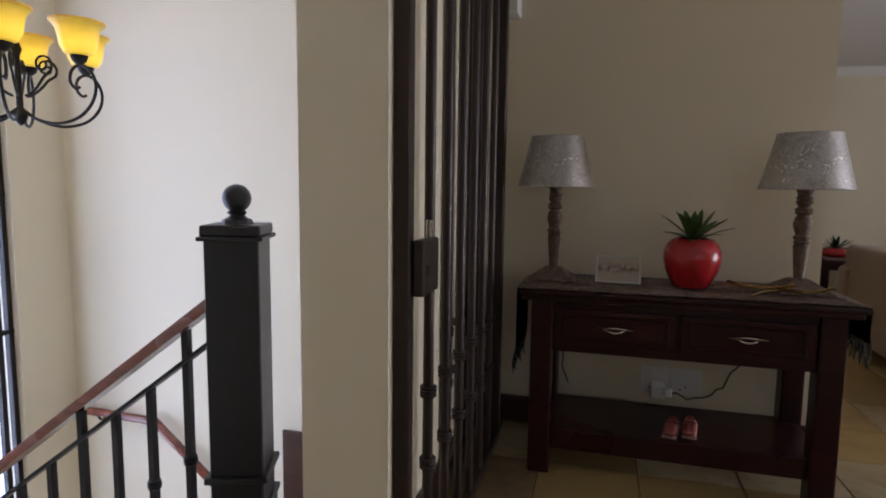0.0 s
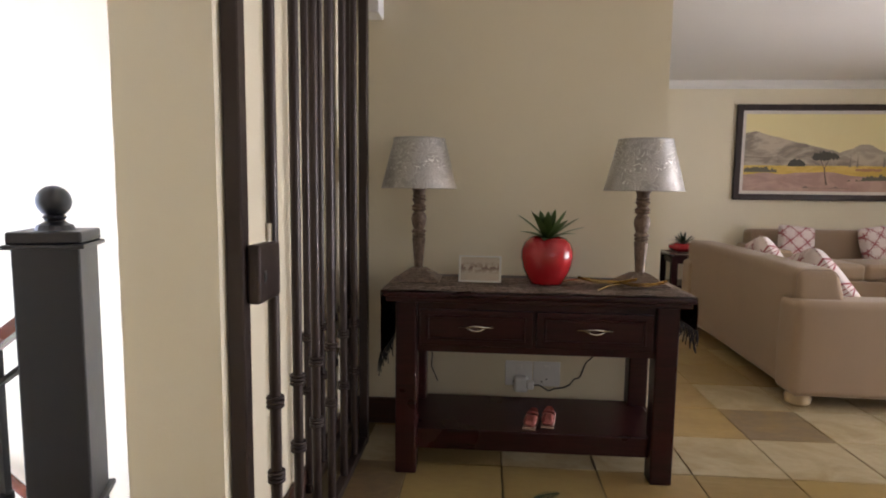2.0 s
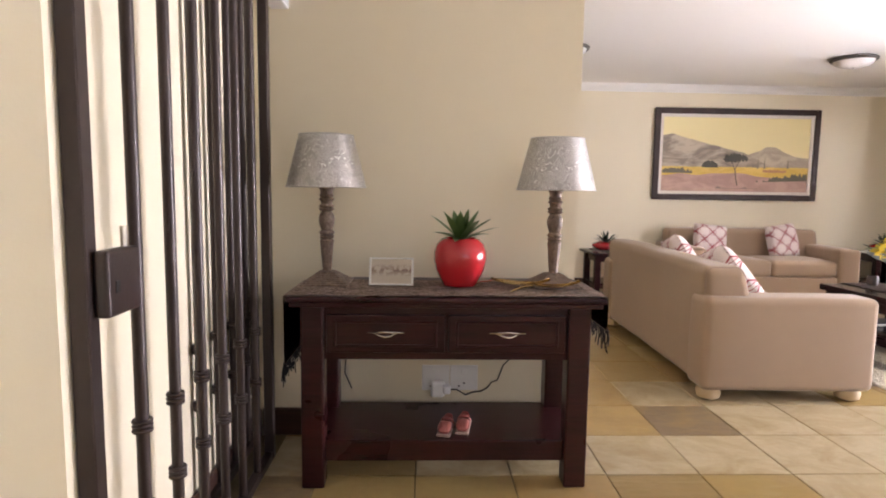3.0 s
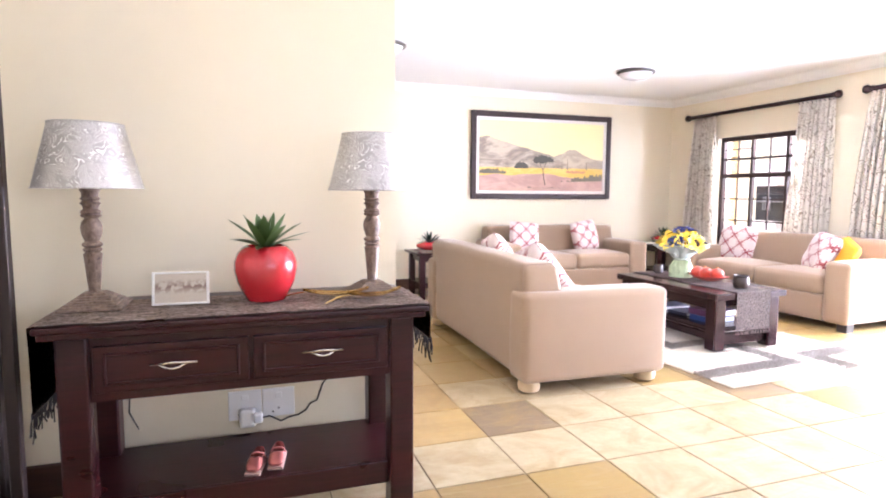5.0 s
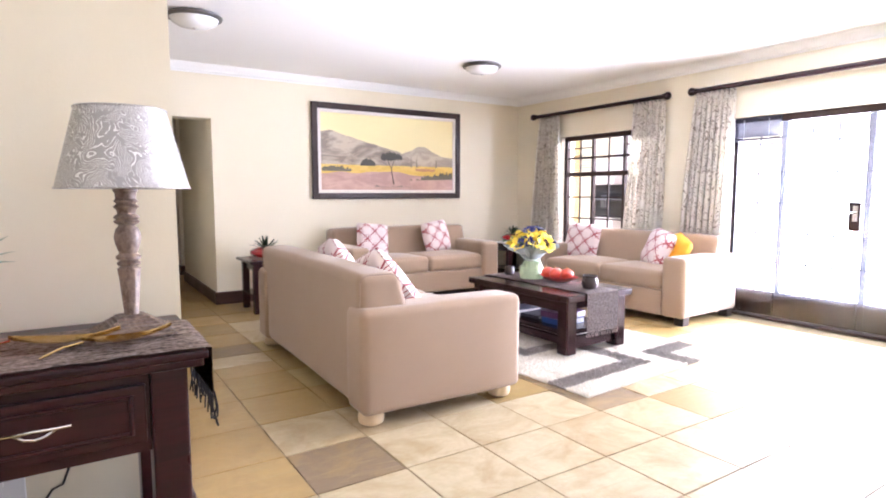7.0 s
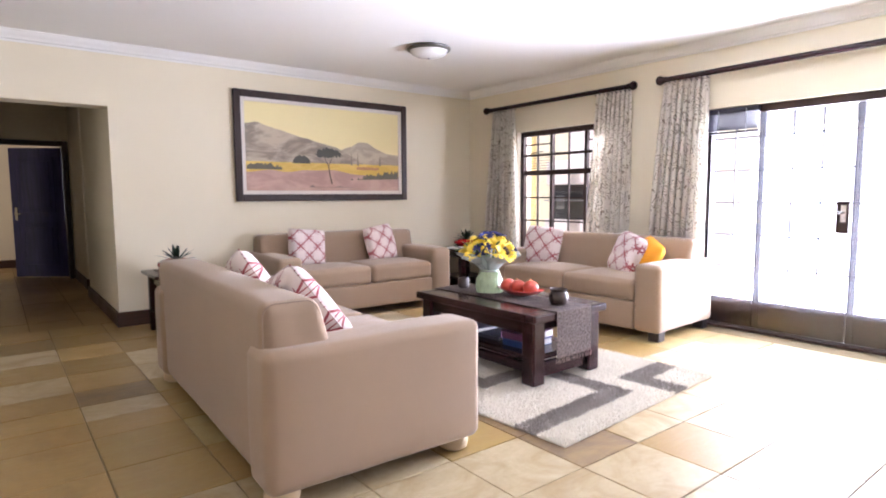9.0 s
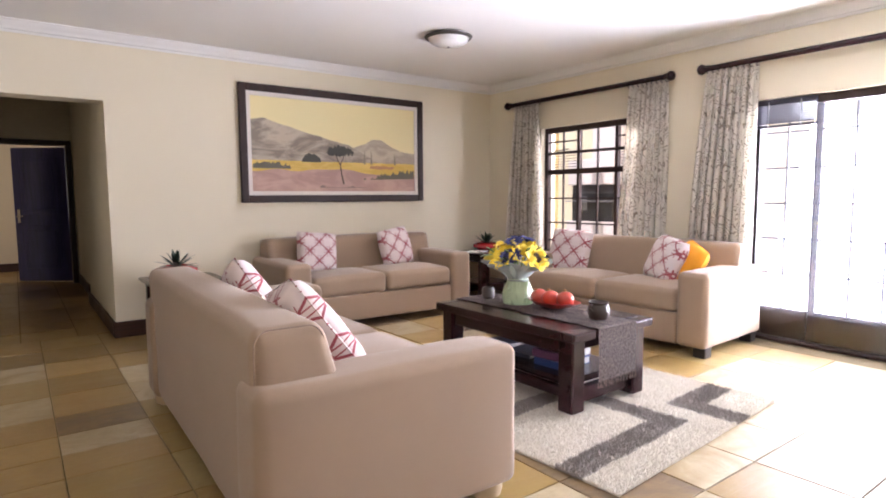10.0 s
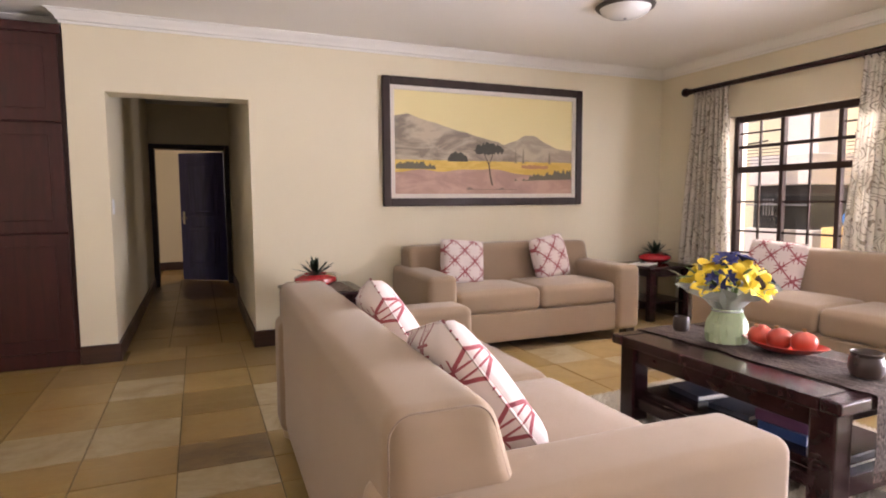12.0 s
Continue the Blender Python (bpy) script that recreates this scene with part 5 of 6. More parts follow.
# ---- painting ----
def painting():
    x0, x1, z0, z1 = 3.85, 6.04, 1.20, 2.385
    t = thing("framed_painting", "large framed landscape painting with hills and an acacia tree", "painting", pose((x0 + x1) / 2, 7.998, z0))
    w, h = (x1 - x0) / 2, z1 - z0
    f = bmesh.new()
    for a in ((-w, 0, -w + 0.075, h), (w - 0.075, 0, w, h), (-w + 0.075, 0, w - 0.075, 0.075), (-w + 0.075, h - 0.075, w - 0.075, h)):
        box(f, a[0], -0.045, a[1], a[2], -0.002, a[3], 0.009, 2)
    part("frame", f, "frame_wood", t, "dark stained wooden frame")
    mt = bmesh.new()
    for a in ((-w + 0.072, 0.072, -w + 0.115, h - 0.072), (w - 0.115, 0.072, w - 0.072, h - 0.072), (-w + 0.115, 0.072, w - 0.115, 0.115), (-w + 0.115, h - 0.115, w - 0.115, h - 0.072)):
        box(mt, a[0], -0.030, a[1], a[2], -0.006, a[3], 0.003, 1)
    part("mount", mt, "mount", t, "pale linen mount")
    cw, c0, c1 = w - 0.115, 0.115, h - 0.115
    H = c1 - c0
    canvas = part("canvas", B(-cw, -0.014, 0, cw, -0.005, H), "paint_sky", t, "", False, pose(0, 0, c0))

    def layer(name, y, top, bottom, material, n=60, a=-1.0, b=1.0):
        bm = bmesh.new()
        rows = []
        for i in range(n + 1):
            u = a + (b - a) * i / n
            zt, zb = max(0.0, min(H, top(u) * H)), max(0.0, min(H, bottom(u) * H))
            rows.append([bm.verts.new((u * cw, yy, z)) for yy, z in ((y, zb), (y, max(zt, zb)), (-0.006, max(zt, zb)), (-0.006, zb))])
        for p, q in zip(rows, rows[1:]):
            for j in range(4):
                bm.faces.new((p[j], p[(j + 1) % 4], q[(j + 1) % 4], q[j]))
        bm.faces.new(rows[0])
        bm.faces.new(rows[-1][::-1])
        bmesh.ops.dissolve_degenerate(bm, dist=1e-6, edges=bm.edges[:])
        part(name, bm, material, canvas)

    ns = lambda u, s, k: noise.noise(Vector((u * s, k, 0.3)))
    far = lambda u: 0.455 + 0.035 * math.exp(-((u - 0.48) / 0.13) ** 4) + 0.125 * math.exp(-((u - 0.47) / 0.30) ** 2) + 0.012 * ns(u, 9, 1)
    near = lambda u: 0.785 - 0.05 * max(0, -0.85 - u) * 4 - 0.255 * ((u + 0.88) / 1.0 if u > -0.88 else 0) ** 0.85 * (1 + max(0.0, u - 0.1) * 0.9) + 0.012 * ns(u, 8, 4)
    layer("painted_hill", -0.0150, far, lambda u: 0.30, "paint_hill_far")
    layer("painted_hill", -0.0158, lambda u: max(0.31, near(u)), lambda u: 0.30, "paint_hill_near", 60, -1.0, 0.62)
    layer("painted_grass", -0.0166, lambda u: 0.335 + 0.004 * ns(u, 9, 2), lambda u: 0.0, "paint_grass")
    layer("painted_sand", -0.0174, lambda u: 0.235 + 0.05 * ns(u, 3, 7) - 0.05 * u * (u > 0), lambda u: 0.0, "paint_sand")
    layer("painted_scrub", -0.0184, lambda u: 0.25 + 0.06 * math.sqrt(max(0, 1 - ((u + 0.84) / 0.26) ** 2)) + 0.03 * ns(u, 46, 3), lambda u: 0.245, "paint_bush", 50, -0.99, -0.58)
    layer("painted_scrub", -0.0184, lambda u: 0.13 + 0.11 * min(1, max(0, (u - 0.25) / 0.6)) + 0.05 * ns(u, 42, 3), lambda u: 0.125 + 0.03 * u, "paint_bush", 70, 0.27, 0.99)
    layer("painted_scrub", -0.0184, lambda u: 0.045 + 0.075 * max(0.0, ns(u, 16, 9)) * (1 - 2.2 * abs(u - 0.03)), lambda u: 0.04, "paint_rock", 70, -0.25, 0.32)
    layer("painted_trees", -0.0184, lambda u: 0.335 + 0.085 * math.sqrt(max(0, 1 - ((u + 0.345) / 0.11) ** 2)) + 0.02 * ns(u, 60, 3), lambda u: 0.325, "paint_tree", 24, -0.455, -0.235)
    layer("painted_ground", -0.0184, lambda u: 0.30 + 0.012 * ns(u, 20, 5), lambda u: 0.265 + 0.01 * ns(u, 12, 8), "paint_rust", 24, 0.38, 0.70)
    for bx in (0.31, 0.40, 0.72):
        layer("painted_trees", -0.0184, lambda u, bx=bx: 0.34 + 0.14 * (1 - abs(u - bx) / 0.012) * (1 if int(u * 400) % 3 else 0.5), lambda u: 0.32, "paint_agave", 10, bx - 0.012, bx + 0.012)
    tr = tube([(0.04 * cw, -0.018, 0.085 * H), (0.015 * cw, -0.018, 0.19 * H), (0.0, -0.018, 0.30 * H), (-0.05 * cw, -0.018, 0.40 * H)], lambda f: 0.010 * (1 - 0.6 * f), 6)
    tube([(0.0, -0.018, 0.30 * H), (0.045 * cw, -0.018, 0.40 * H)], 0.005, 6, tr)
    part("painted_trunk", tr, "paint_trunk", canvas)
    layer("painted_crown", -0.0195, lambda u: 0.42 + 0.10 * math.sqrt(max(0, 1 - ((u - 0.0) / 0.175) ** 2)) + 0.035 * ns(u, 55, 6), lambda u: 0.395 + 0.07 * abs(ns(u, 34, 2)) + 0.25 * u * u, "paint_tree", 40, -0.17, 0.175)


painting()


# ---- curtains ----
def curtain_rod(ya, yb, label):
    t = thing("curtain_rod", label, "curtain rod", None, "curtain rods")
    x, z = WALL_X - 0.09, 2.365
    part("pole", tube([(x, ya, z), (x, yb, z)], 0.026, 14), "dark_wood", t, "", True)
    for y, s in ((ya, -1), (yb, 1)):
        prof = [(0.021, 0), (0.032, 0.006), (0.032, 0.016), (0.022, 0.022), (0.040, 0.045), (0.048, 0.068), (0.040, 0.092), (0.020, 0.106), (0.001, 0.109)]
        part("finial", lathe(prof, 18), "dark_wood", t, "turned wooden ball finial", True, Matrix.Translation((x, y - s * 0.03, z)) @ pose(0, 0, 0, -90 * s, 0, 0))
        br = lathe([(0.035, 0), (0.035, 0.012), (0.014, 0.02), (0.014, 0.09)], 14)
        part("bracket", br, "dark_wood", t, "", True, Matrix.Translation((WALL_X, y - s * 0.12, z)) @ pose(0, 0, 0, 0, -90, 0))
    return t


curtain_rod(5.36, 7.52, "dark wooden curtain pole with ball finials over the window")
curtain_rod(1.75, 4.98, "dark wooden curtain pole with ball finials over the patio doors")


def curtain(top0, top1, bot0, bot1, folds, seed, label):
    t = thing("curtain", label, "curtain", pose(WALL_X - 0.09, 0, 0), "patterned curtains")
    bm = bmesh.new()
    n, k = folds * 10, 26
    zt, zb = 2.340, 0.02
    rows = []
    for j in range(k + 1):
        f = j / k
        z = zt + (zb - zt) * f
        head = max(0.0, 1 - f / 0.07)
        row = []
        for i in range(n + 1):
            u = i / n
            ph = 2 * math.pi * folds * (u + 0.02 * noise.noise(Vector((u * 6, f * 1.5, seed)))) + seed
            amp = (0.026 + 0.034 * min(1, f * 2)) * (0.75 + 0.5 * noise.noise(Vector((u * 5, f * 2, seed + 4)))) * (1 - 0.35 * head)
            e = min(1.0, f * 1.15)
            y = (top0 + (bot0 - top0) * e) * (1 - u) + (top1 + (bot1 - top1) * e) * u
            y += 0.35 * amp * math.sin(2 * ph)
            row.append(bm.verts.new((amp * math.sin(ph) - 0.01 * f, y, z)))
        rows.append(row)
    for a, b in zip(rows, rows[1:]):
        for i in range(n):
            bm.faces.new((a[i], a[i + 1], b[i + 1], b[i]))
    bmesh.ops.solidify(bm, geom=bm.faces[:], thickness=0.003)
    part("drape", bm, "curtain_fabric", t, "", "all")
    for i in range(folds + 1):
        y = top0 + (top1 - top0) * (0.03 + 0.94 * i / folds)
        ring = [(0.030 * math.cos(a * math.pi / 10), y, 2.365 - 0.012 + 0.034 * math.sin(a * math.pi / 10)) for a in range(21)]
        part("ring", tube(ring, 0.004, 6, cap=False), "dark_wood", t, "", True)


curtain(7.44, 7.03, 7.60, 6.93, 8, 0.4, "cream curtain with grey scroll print, drawn to the window's side")
curtain(5.79, 5.35, 5.90, 5.38, 8, 1.7, "cream curtain with grey scroll print, drawn to the window's side")
curtain(4.97, 4.52, 5.12, 4.54, 8, 2.9, "cream curtain with grey scroll print beside the patio doors")


# ---- ceiling lights ----
def ceiling_light(m):
    t = thing("ceiling_light", "round flush ceiling light with opal glass and metal rim", "ceiling light", m, "ceiling lights")
    part("rim", lathe([(0.10, 0), (0.195, -0.004), (0.213, -0.018), (0.206, -0.032), (0.190, -0.040), (0.180, -0.032)], 40), "bronze_rim", t, "dull bronze metal rim", True)
    part("glass_bowl", lathe([(0.183, -0.032), (0.168, -0.060), (0.127, -0.084), (0.07, -0.097), (0.001, -0.102)], 40), "opal_glass", t, "white opal glass", True)
    part("screw", lathe([(0.012, -0.100), (0.012, -0.108), (0.006, -0.113), (0.001, -0.114)], 10), "steel_grey", t)
    return t


cl1 = ceiling_light(pose(5.20, 6.33, CEIL))
copy_thing(cl1, pose(2.23, 6.14, CEIL))


# ---- security gate folded against the wall ----
def gate():
    t = thing("security_gate", "dark brown steel security gate standing open against the wall", "gate", pose(0.175, 0, 0))
    y0, y1, zb, zt = 1.63, 3.04, 0.05, 2.30
    fr = bmesh.new()
    box(fr, -0.02, y0, zb, 0.02, y0 + 0.04, zt, 0.003, 1)
    part("stile", fr, "gate_steel", t)
    part("stile", B(-0.02, y1 - 0.04, zb, 0.02, y1, zt, 0.003, 1), "gate_steel", t)
    for z in (zb, zt - 0.04):
        part("rail", B(-0.018, y0 + 0.04, z, 0.018, y1 - 0.04, z + 0.04, 0.003, 1), "gate_steel", t)
    bar = tube([(0, 0, zb + 0.04), (0, 0, zt - 0.04)], 0.0155, 12)
    bar_me = mesh_of(bar, "bar", True)
    col = bmesh.new()
    for dz in (-0.012, 0.0, 0.012):
        tube([(0.020 * math.cos(a * math.pi / 6), 0.020 * math.sin(a * math.pi / 6), dz) for a in range(13)], 0.0055, 6, col, False)
    col_me = mesh_of(col, "collar", True)
    # six bars in the front leaf, and the second leaf folded behind its far half
    for x, ys in ((0, [1.868 + 0.190 * i for i in range(6)]), (-0.125, [2.555 + 0.185 * i for i in range(4)])):
        for y in ys:
            b = part("bar", bar_me, "gate_steel", t, "", False, pose(x, y, 0))
            for z in (0.475, 0.690):
                part("collar", col_me, "gate_steel", b, "", False, pose(0, 0, z))
    for z in (zb, zt - 0.04):
        part("rail", B(-0.14, 2.53, z, -0.11, 3.22, z + 0.04, 0.003, 1), "gate_steel", t)
    part("stile", B(-0.142, 3.22, zb, -0.108, 3.26, zt, 0.003, 1), "gate_steel", t)
    lb = part("lock_box", B(0.0205, y0 + 0.018, 1.005, 0.052, y0 + 0.155, 1.145, 0.008, 3), "gate_steel", t, "brown steel lock box")
    part("keyhole", B(0.051, y0 + 0.045, 1.055, 0.054, y0 + 0.06, 1.08), "black_rubber", lb)
    part("bolt", tube([(0.035, y0 + 0.12, 1.143), (0.035, y0 + 0.12, 1.19)], 0.009, 8), "chrome", lb, "shiny steel bolt")
    for z in (0.35, 1.9):
        part("hinge", tube([(0.0, y1 + 0.012, z), (0.0, y1 + 0.012, z + 0.12)], 0.014, 10), "gate_steel", t)


gate()
st = thing("gate_stop", "white painted block at the head of the gate", "bracket", pose(0.16, 3.36, 2.20))
part("block", B(-0.05, -0.10, -0.06, 0.04, 0.04, 0.09, 0.006), "plastic_white", st)
gs = thing("gate_track", "dark timber head rail above the gate", "rail", pose(0.16, 0, 2.33))
part("beam", B(-0.05, 1.7, 0.0, 0.05, 3.4, 0.08, 0.006), "frame_wood", gs)


# ---- stairs ----
NX, NY = -0.465, 1.90
SL = 0.725


def staircase():
    t = thing("staircase", "tiled stairs turning down to the floor below", "stairs")
    n = 7
    for i in range(n):
        x1 = -0.45 - i * 0.232
        z = -0.166 * (i + 1)
        part("step", B(x1 - 0.232, 0.70, z - 0.30, x1, 1.93, z, 0.006, 1), "stair_tile", t)
    part("landing", B(X0, 0.70, -1.62, -0.45 - n * 0.232, 3.40, -1.328, 0.006, 1), "stair_tile", t)
    for i in range(8):
        x0 = -0.45 - n * 0.232 + i * 0.232
        z = -1.328 - 0.166 * (i + 1)
        part("step", B(x0, 2.05, z - 0.30, x0 + 0.232, 3.40, z, 0.006, 1), "stair_tile", t)


staircase()
nw = thing("newel_post", "square black newel post with a ball finial", "newel post", pose(NX, NY, 0, 0, 0, 20))
part("shaft", B(-0.082, -0.082, -0.3, 0.082, 0.082, 1.11, 0.006), "newel_paint", nw)
cap = B(-0.098, -0.098, 1.105, 0.098, 0.098, 1.118, 0.003)
box(cap, -0.09, -0.09, 1.118, 0.09, 0.09, 1.152, 0.006)
lathe([(0.05, 1.152), (0.044, 1.166), (0.030, 1.172), (0.022, 1.178), (0.030, 1.188), (0.022, 1.196)], 20, cap)
part("cap", cap, "newel_paint", nw)
part("finial", lathe([(0.02, 1.19)] + [(0.044 * math.sin(math.pi * (0.12 + 0.88 * k / 12)), 1.232 - 0.044 * math.cos(math.pi * (0.12 + 0.88 * k / 12))) for k in range(12)] + [(0.0005, 1.276)], 24), "newel_paint", nw, "", True)
for z in (0.36, 0.25):
    part("moulding", B(-0.098, -0.098, z - 0.02, 0.098, 0.098, z, 0.006), "newel_paint", nw)
part("plinth", B(-0.09, -0.09, -0.3, 0.09, 0.09, 0.23, 0.006), "newel_paint", nw)

rl = thing("stair_railing", "black iron stair railing with a red-brown wooden handrail", "railing")
XA, XB = NX - 0.09, NX - 1.95
zr = lambda x: 0.885 + SL * (x - (-0.577))
hr = bmesh.new()
for a, b in ((XA, XB),):
    prof = [(-0.032, -0.022), (0.032, -0.022), (0.036, 0.0), (0.028, 0.022), (0.0, 0.030), (-0.028, 0.022), (-0.036, 0.0)]
    rings = [[hr.verts.new((x, NY + py, zr(x) + pz)) for py, pz in prof] for x in (a, b)]
    for i in range(len(prof)):
        hr.faces.new((rings[0][i], rings[0][(i + 1) % 7], rings[1][(i + 1) % 7], rings[1][i]))
    hr.faces.new(rings[0])
    hr.faces.new(rings[1][::-1])
part("handrail", hr, "handrail_wood", rl, "polished red-brown wooden handrail", True)
for dz in (-0.125, -0.80):
    fb = bmesh.new()
    rings = [[fb.verts.new((x, NY + py, zr(x) + dz + pz)) for py, pz in ((-0.02, -0.008), (0.02, -0.008), (0.02, 0.008), (-0.02, 0.008))] for x in (XA, XB)]
    for i in range(4):
        fb.faces.new((rings[0][i], rings[0][(i + 1) % 4], rings[1][(i + 1) % 4], rings[1][i]))
    part("flat_bar", fb, "iron", rl)
kn = mesh_of(lathe([(0.013, -0.02), (0.022, -0.014), (0.024, 0), (0.022, 0.014), (0.013, 0.02)], 12), "knob", True)
for i in range(12):
    x = XA - 0.115 - i * 0.152
    top = -0.022 if i % 3 == 0 else -0.125
    b = part("baluster", B(x - 0.012, NY - 0.012, zr(x) - 0.80, x + 0.012, NY + 0.012, zr(x) + top), "iron", rl)
    part("knob", kn, "iron", b, "", False, pose(x, NY, zr(x) - 0.47))
structure("trim", B(-1.22, 3.378, -1.6, -0.08, 3.40, -0.235, 0.006), "baseboard_wood", "dark wooden board on the stair wall")
wr = thing("wall_handrail", "red-brown wooden handrail on the stair wall", "handrail")
part("rail", tube([(-2.80, 3.34, -0.264), (-2.45, 3.34, -0.268), (-2.134, 3.34, -0.276), (-1.90, 3.34, -0.47), (-1.688, 3.34, -0.642), (-1.0, 3.34, -1.16), (-0.3, 3.34, -1.68)], 0.028, 12), "handrail_wood", wr, "", True)
for x, z in ((-2.6, -0.266), (-2.2, -0.275), (-1.4, -0.86)):
    part("bracket", tube([(x, 3.34, z - 0.02), (x, 3.36, z - 0.06), (x, 3.40, z - 0.07)], 0.008, 8), "iron", wr, "black iron bracket", True)


# ---- chandelier ----
def chandelier():
    C = (-1.865, 2.34, 0.224)
    t = thing("chandelier", "black wrought-iron chandelier with amber glass shades, lit", "chandelier", pose(*C))
    part("column", lathe([(0.004, 1.30), (0.022, 1.32), (0.03, 1.35), (0.014, 1.38), (0.012, 1.60), (0.022, 1.63), (0.012, 1.66), (0.008, 1.95), (0.02, 1.97), (0.004, 2.0)], 14), "iron", t, "", True)
    part("chain", tube([(0, 0, 1.98), (0, 0, 2.48)], 0.006, 6), "iron", t)
    part("ceiling_rose", lathe([(0.06, 2.521), (0.06, 2.50), (0.03, 2.47), (0.008, 2.46)], 18), "iron", t, "", True)
    sweep = [(0.01, 1.40), (0.08, 1.36), (0.18, 1.345), (0.28, 1.37), (0.345, 1.425), (0.365, 1.49), (0.34, 1.545), (0.295, 1.565), (0.255, 1.545), (0.245, 1.505), (0.268, 1.478), (0.295, 1.485)]
    sweep = [(x * 0.97, 1.563 - (1.565 - z) * 1.15) for x, z in sweep]
    path = []
    for i in range(len(sweep) - 1):
        p0, p1, p2, p3 = sweep[max(i - 1, 0)], sweep[i], sweep[i + 1], sweep[min(i + 2, len(sweep) - 1)]
        for s in range(4):
            u = s / 4
            path.append(tuple(0.5 * (2 * b + (c - a) * u + (2 * a - 5 * b + 4 * c - d) * u * u + (3 * b - a - 3 * c + d) * u ** 3) for a, b, c, d in zip(p0, p1, p2, p3)))
    arm_me = mesh_of(tube([(x, 0, z) for x, z in path], 0.007, 8), "arm", True)
    curl = [(0.03 + 0.10 * k / 8, 0, 1.43 + 0.10 * (k / 8) ** 1.6) for k in range(8)]
    curl += [(0.115 + (0.045 - 0.0016 * k) * math.cos(radians(-40 + 22 * k)), 0, 1.565 + (0.045 - 0.0016 * k) * math.sin(radians(-40 + 22 * k))) for k in range(22)]
    cur = mesh_of(tube(curl, 0.006, 8), "scroll", True)
    sh = lathe([(0.022, 1.60), (0.036, 1.605), (0.047, 1.625), (0.051, 1.65), (0.056, 1.675), (0.066, 1.69), (0.072, 1.693), (0.072, 1.699), (0.067, 1.699), (0.053, 1.68), (0.047, 1.65), (0.042, 1.625), (0.02, 1.612)], 28)
    bmesh.ops.scale(sh, verts=sh.verts, vec=(1.5, 1.5, 1.45), space=Matrix.Translation((0, 0, -1.597)))
    sh_me = mesh_of(sh, "shade", True)
    hold_me = mesh_of(lathe([(0.006, 1.56), (0.018, 1.567), (0.030, 1.58), (0.038, 1.602), (0.028, 1.606)], 16), "holder", True)
    bulb_me = mesh_of(lathe([(0.010, 1.612), (0.018, 1.63), (0.020, 1.65), (0.014, 1.67), (0.001, 1.677)], 14), "bulb", True)
    for k in range(6):
        a = part("arm", arm_me, "iron", t, "", False, pose(0, 0, 0, 0, 0, 60 * k + 12))
        part("scroll", cur, "iron", a)
        part("holder", hold_me, "iron", a, "", False, pose(0.284, 0, 0))
        part("shade", sh_me, "amber_shade", a, "glowing amber glass shade", False, pose(0.284, 0, 0))
        part("bulb", bulb_me, "bulb", a, "", False, pose(0.284, 0, 0))


chandelier()

# ---- cupboard in the niche, switch ----
cp = thing("built_in_cupboard", "tall dark red-brown wooden built-in cupboard", "cupboard", pose(0.22, 8.02, 0))
W = 1.17
part("carcass", B(0, 0.02, 0, W, 0.27, 2.56, 0.004), "cupboard_wood", cp)
for i in range(2):
    a, b = 0.03 + i * 0.56, 0.03 + (i + 1) * 0.56 - 0.008
    for z0, z1 in ((0.12, 1.02), (1.03, 1.85), (1.86, 2.50)):
        d = bmesh.new()
        box(d, a, 0.0, z0, b, 0.02, z1, 0.004, 1)
        box(d, a + 0.09, -0.006, z0 + 0.09, b - 0.09, 0.002, z1 - 0.09, 0.005, 1)
        part("door", d, "cupboard_wood", cp)
part("plinth", B(0, 0.005, 0, W, 0.02, 0.11), "cupboard_wood", cp)
part("cornice_rail", B(0, -0.02, 2.50, W, 0.02, 2.57, 0.006), "cupboard_wood", cp)
sw = thing("light_switch", "white light switch plate on the hallway wall", "switch", pose(OPEN_L, 8.12, 1.22))
part("plate", B(0, -0.035, -0.06, 0.010, 0.035, 0.06, 0.003), "plastic_white", sw)
part("rocker", B(0.010, -0.012, -0.02, 0.014, 0.012, 0.02, 0.002, 1), "plastic_white", sw)

# fern-like mark in the slate, built as thin raised branching strokes
fern = thing("dried_sprig", "small dark fern-like mark on a slate floor tile", "sprig", pose(1.02, 2.70, 0.002, 0, 0, 25))
sp = tube([(-0.06, 0, 0.002), (0, 0.004, 0.004), (0.06, 0, 0.002)], 0.002, 5)
for k in range(9):
    x = -0.05 + 0.012 * k
    for sg in (-1, 1):
        tube([(x, 0, 0.003), (x + 0.012, sg * (0.012 + 0.014 * math.sin(k * 0.4)), 0.003)], 0.0022, 5, sp)
part("stalk", sp, "leaf_dark", fern)

# ---- slate floor tiles ----
XS = [2.14 + 0.434 * k for k in range(-6, 12)]
YS = [3.80 - 0.4245 * k for k in range(12, 0, -1)] + [3.80, 4.25, 4.70, 5.154, 5.44, 5.73, 6.06, 6.50, 6.95, 7.40, 7.85, 8.30]
tile_meshes = {}


def tile_mesh(w, h, lift):
    key = (round(w, 3), round(h, 3), lift)
    if key not in tile_meshes:
        bm = B(-w / 2 + 0.003, -h / 2 + 0.003, -0.012, w / 2 - 0.003, h / 2 - 0.003, 0.0, 0.002, 1)
        bm.faces.ensure_lookup_table()
        tile_meshes[key] = mesh_of(bm, "tile")
    return tile_meshes[key]


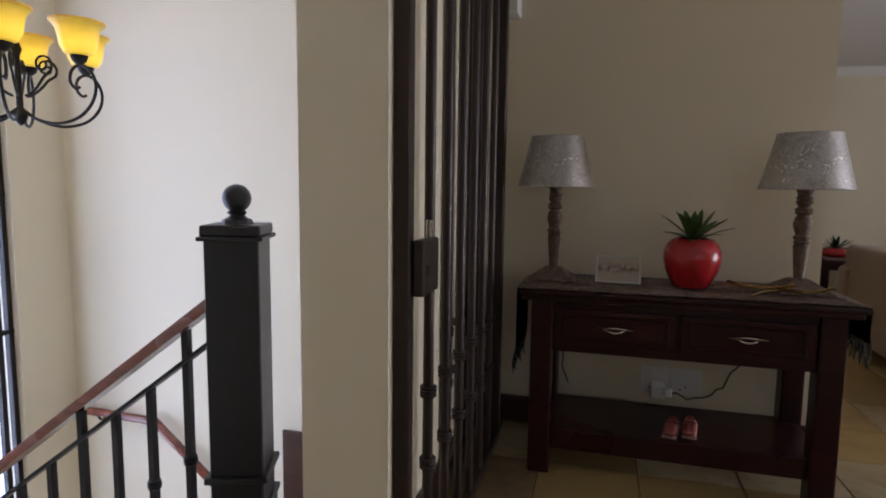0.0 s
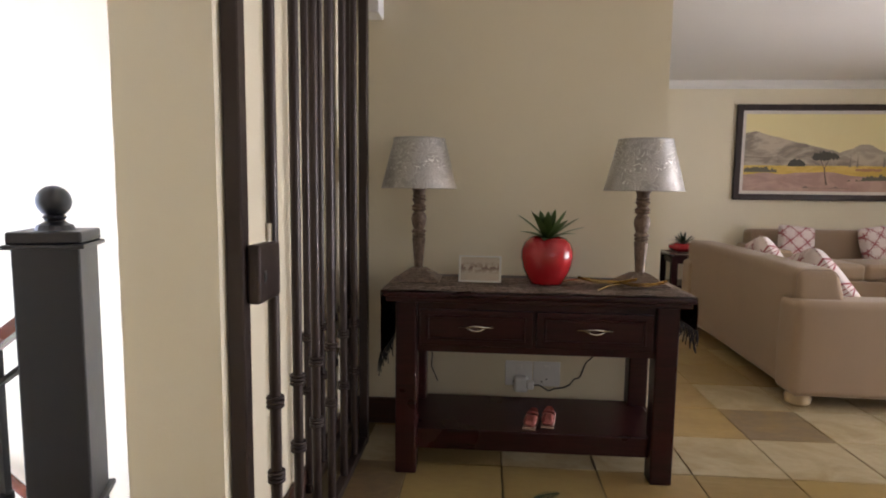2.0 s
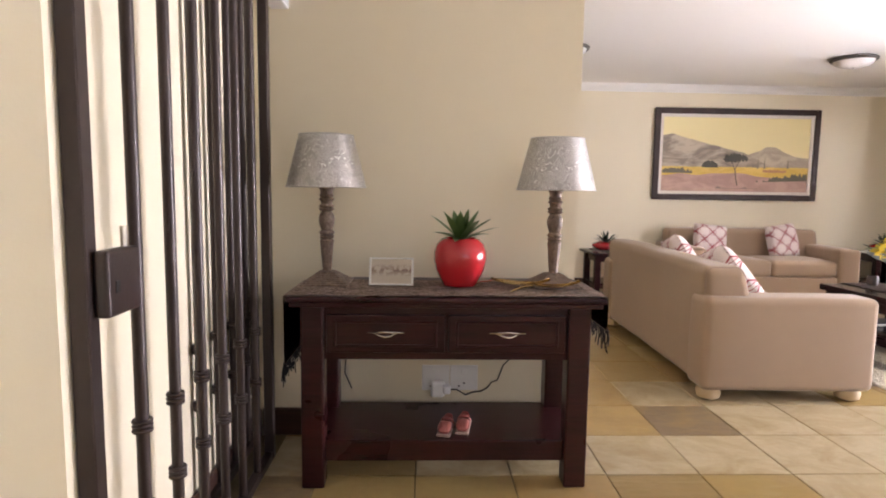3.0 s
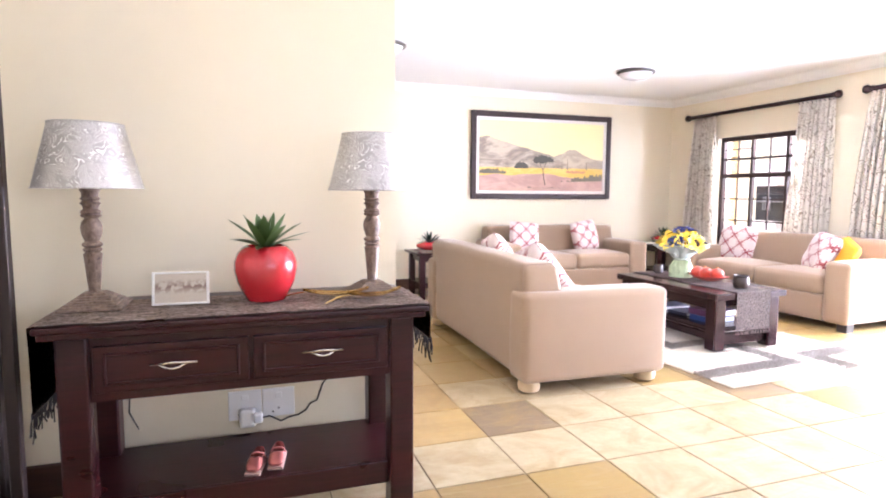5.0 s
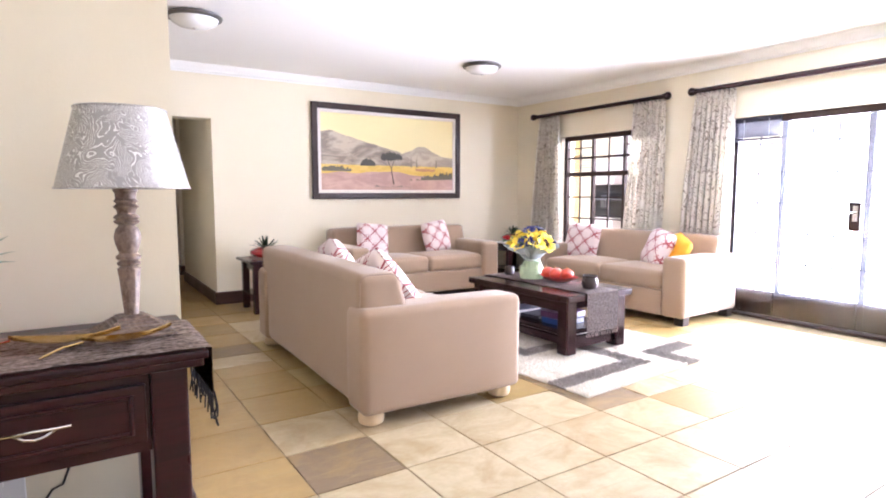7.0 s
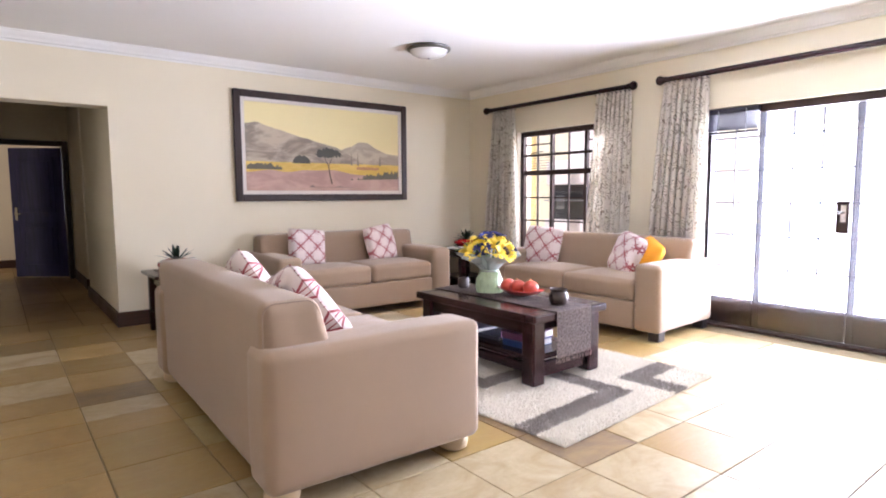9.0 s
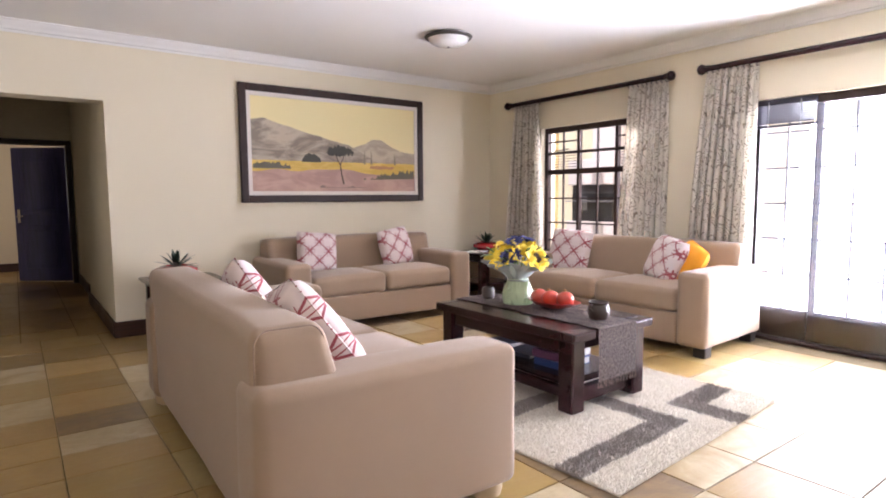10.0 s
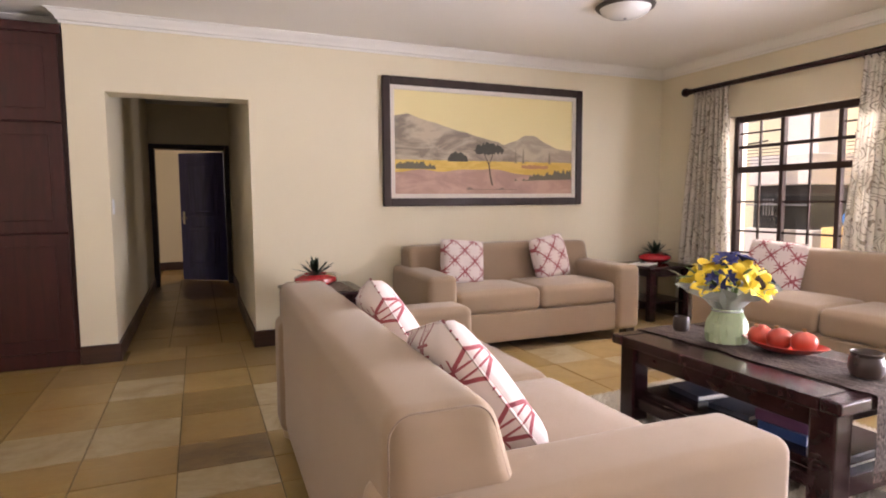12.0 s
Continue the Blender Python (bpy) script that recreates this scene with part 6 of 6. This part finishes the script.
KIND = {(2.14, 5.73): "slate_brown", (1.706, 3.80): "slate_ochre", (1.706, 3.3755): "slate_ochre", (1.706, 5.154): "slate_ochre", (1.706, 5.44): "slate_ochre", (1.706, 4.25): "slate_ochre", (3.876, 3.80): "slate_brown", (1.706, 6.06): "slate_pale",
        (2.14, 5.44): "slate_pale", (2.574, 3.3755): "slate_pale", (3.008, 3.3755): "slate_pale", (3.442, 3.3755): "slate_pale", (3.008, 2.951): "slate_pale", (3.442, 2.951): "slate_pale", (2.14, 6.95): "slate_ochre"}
rgt = random.Random(21)
count = 0
rest = []
for i, (xa, xb) in enumerate(zip(XS, XS[1:])):
    for j, (ya, yb) in enumerate(zip(YS, YS[1:])):
        xa_, xb_ = max(xa, 0.16), min(xb, WALL_X)
        yb_ = min(yb, 8.0) if not (1.6 < xa < 2.6) else yb
        if xb_ - xa_ < 0.05 or yb_ - ya < 0.05:
            continue
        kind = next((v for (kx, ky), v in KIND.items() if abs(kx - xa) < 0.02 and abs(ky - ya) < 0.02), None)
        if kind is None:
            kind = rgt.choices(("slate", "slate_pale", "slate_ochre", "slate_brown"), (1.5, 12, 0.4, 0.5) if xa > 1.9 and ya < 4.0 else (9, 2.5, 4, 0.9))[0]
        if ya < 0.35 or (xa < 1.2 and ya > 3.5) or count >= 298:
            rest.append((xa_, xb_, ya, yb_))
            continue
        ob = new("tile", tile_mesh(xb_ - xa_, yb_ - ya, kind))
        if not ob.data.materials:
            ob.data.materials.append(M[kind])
        ob.parent = floor
        ob.location = ((xa_ + xb_) / 2, (ya + yb_) / 2, rgt.uniform(-0.0012, 0.0012))
        ob.rotation_euler = (0, 0, math.pi * rgt.randint(0, 1))
        count += 1
for xa, xb in zip([1.655, 2.0, 2.43, 2.86, 3.3, 3.73, 4.16], [2.0, 2.43, 2.86, 3.3, 3.73, 4.16, 4.6]):
    for j in range(15):
        ya = 8.30 + 0.43 * j
        if ya < 14.5 and (xa < 2.5 or ya > 10.1):
            rest.append((xa, xb, ya, ya + 0.43))
bm = bmesh.new()
for xa, xb, ya, yb in rest:
    box(bm, xa + 0.004, ya + 0.004, -0.012, xb - 0.004, yb - 0.004, rgt.uniform(-0.001, 0.001))
tl = part("tiles", bm, "slate", floor, "far slate tiles")
tagged(tl, kind="stuff")
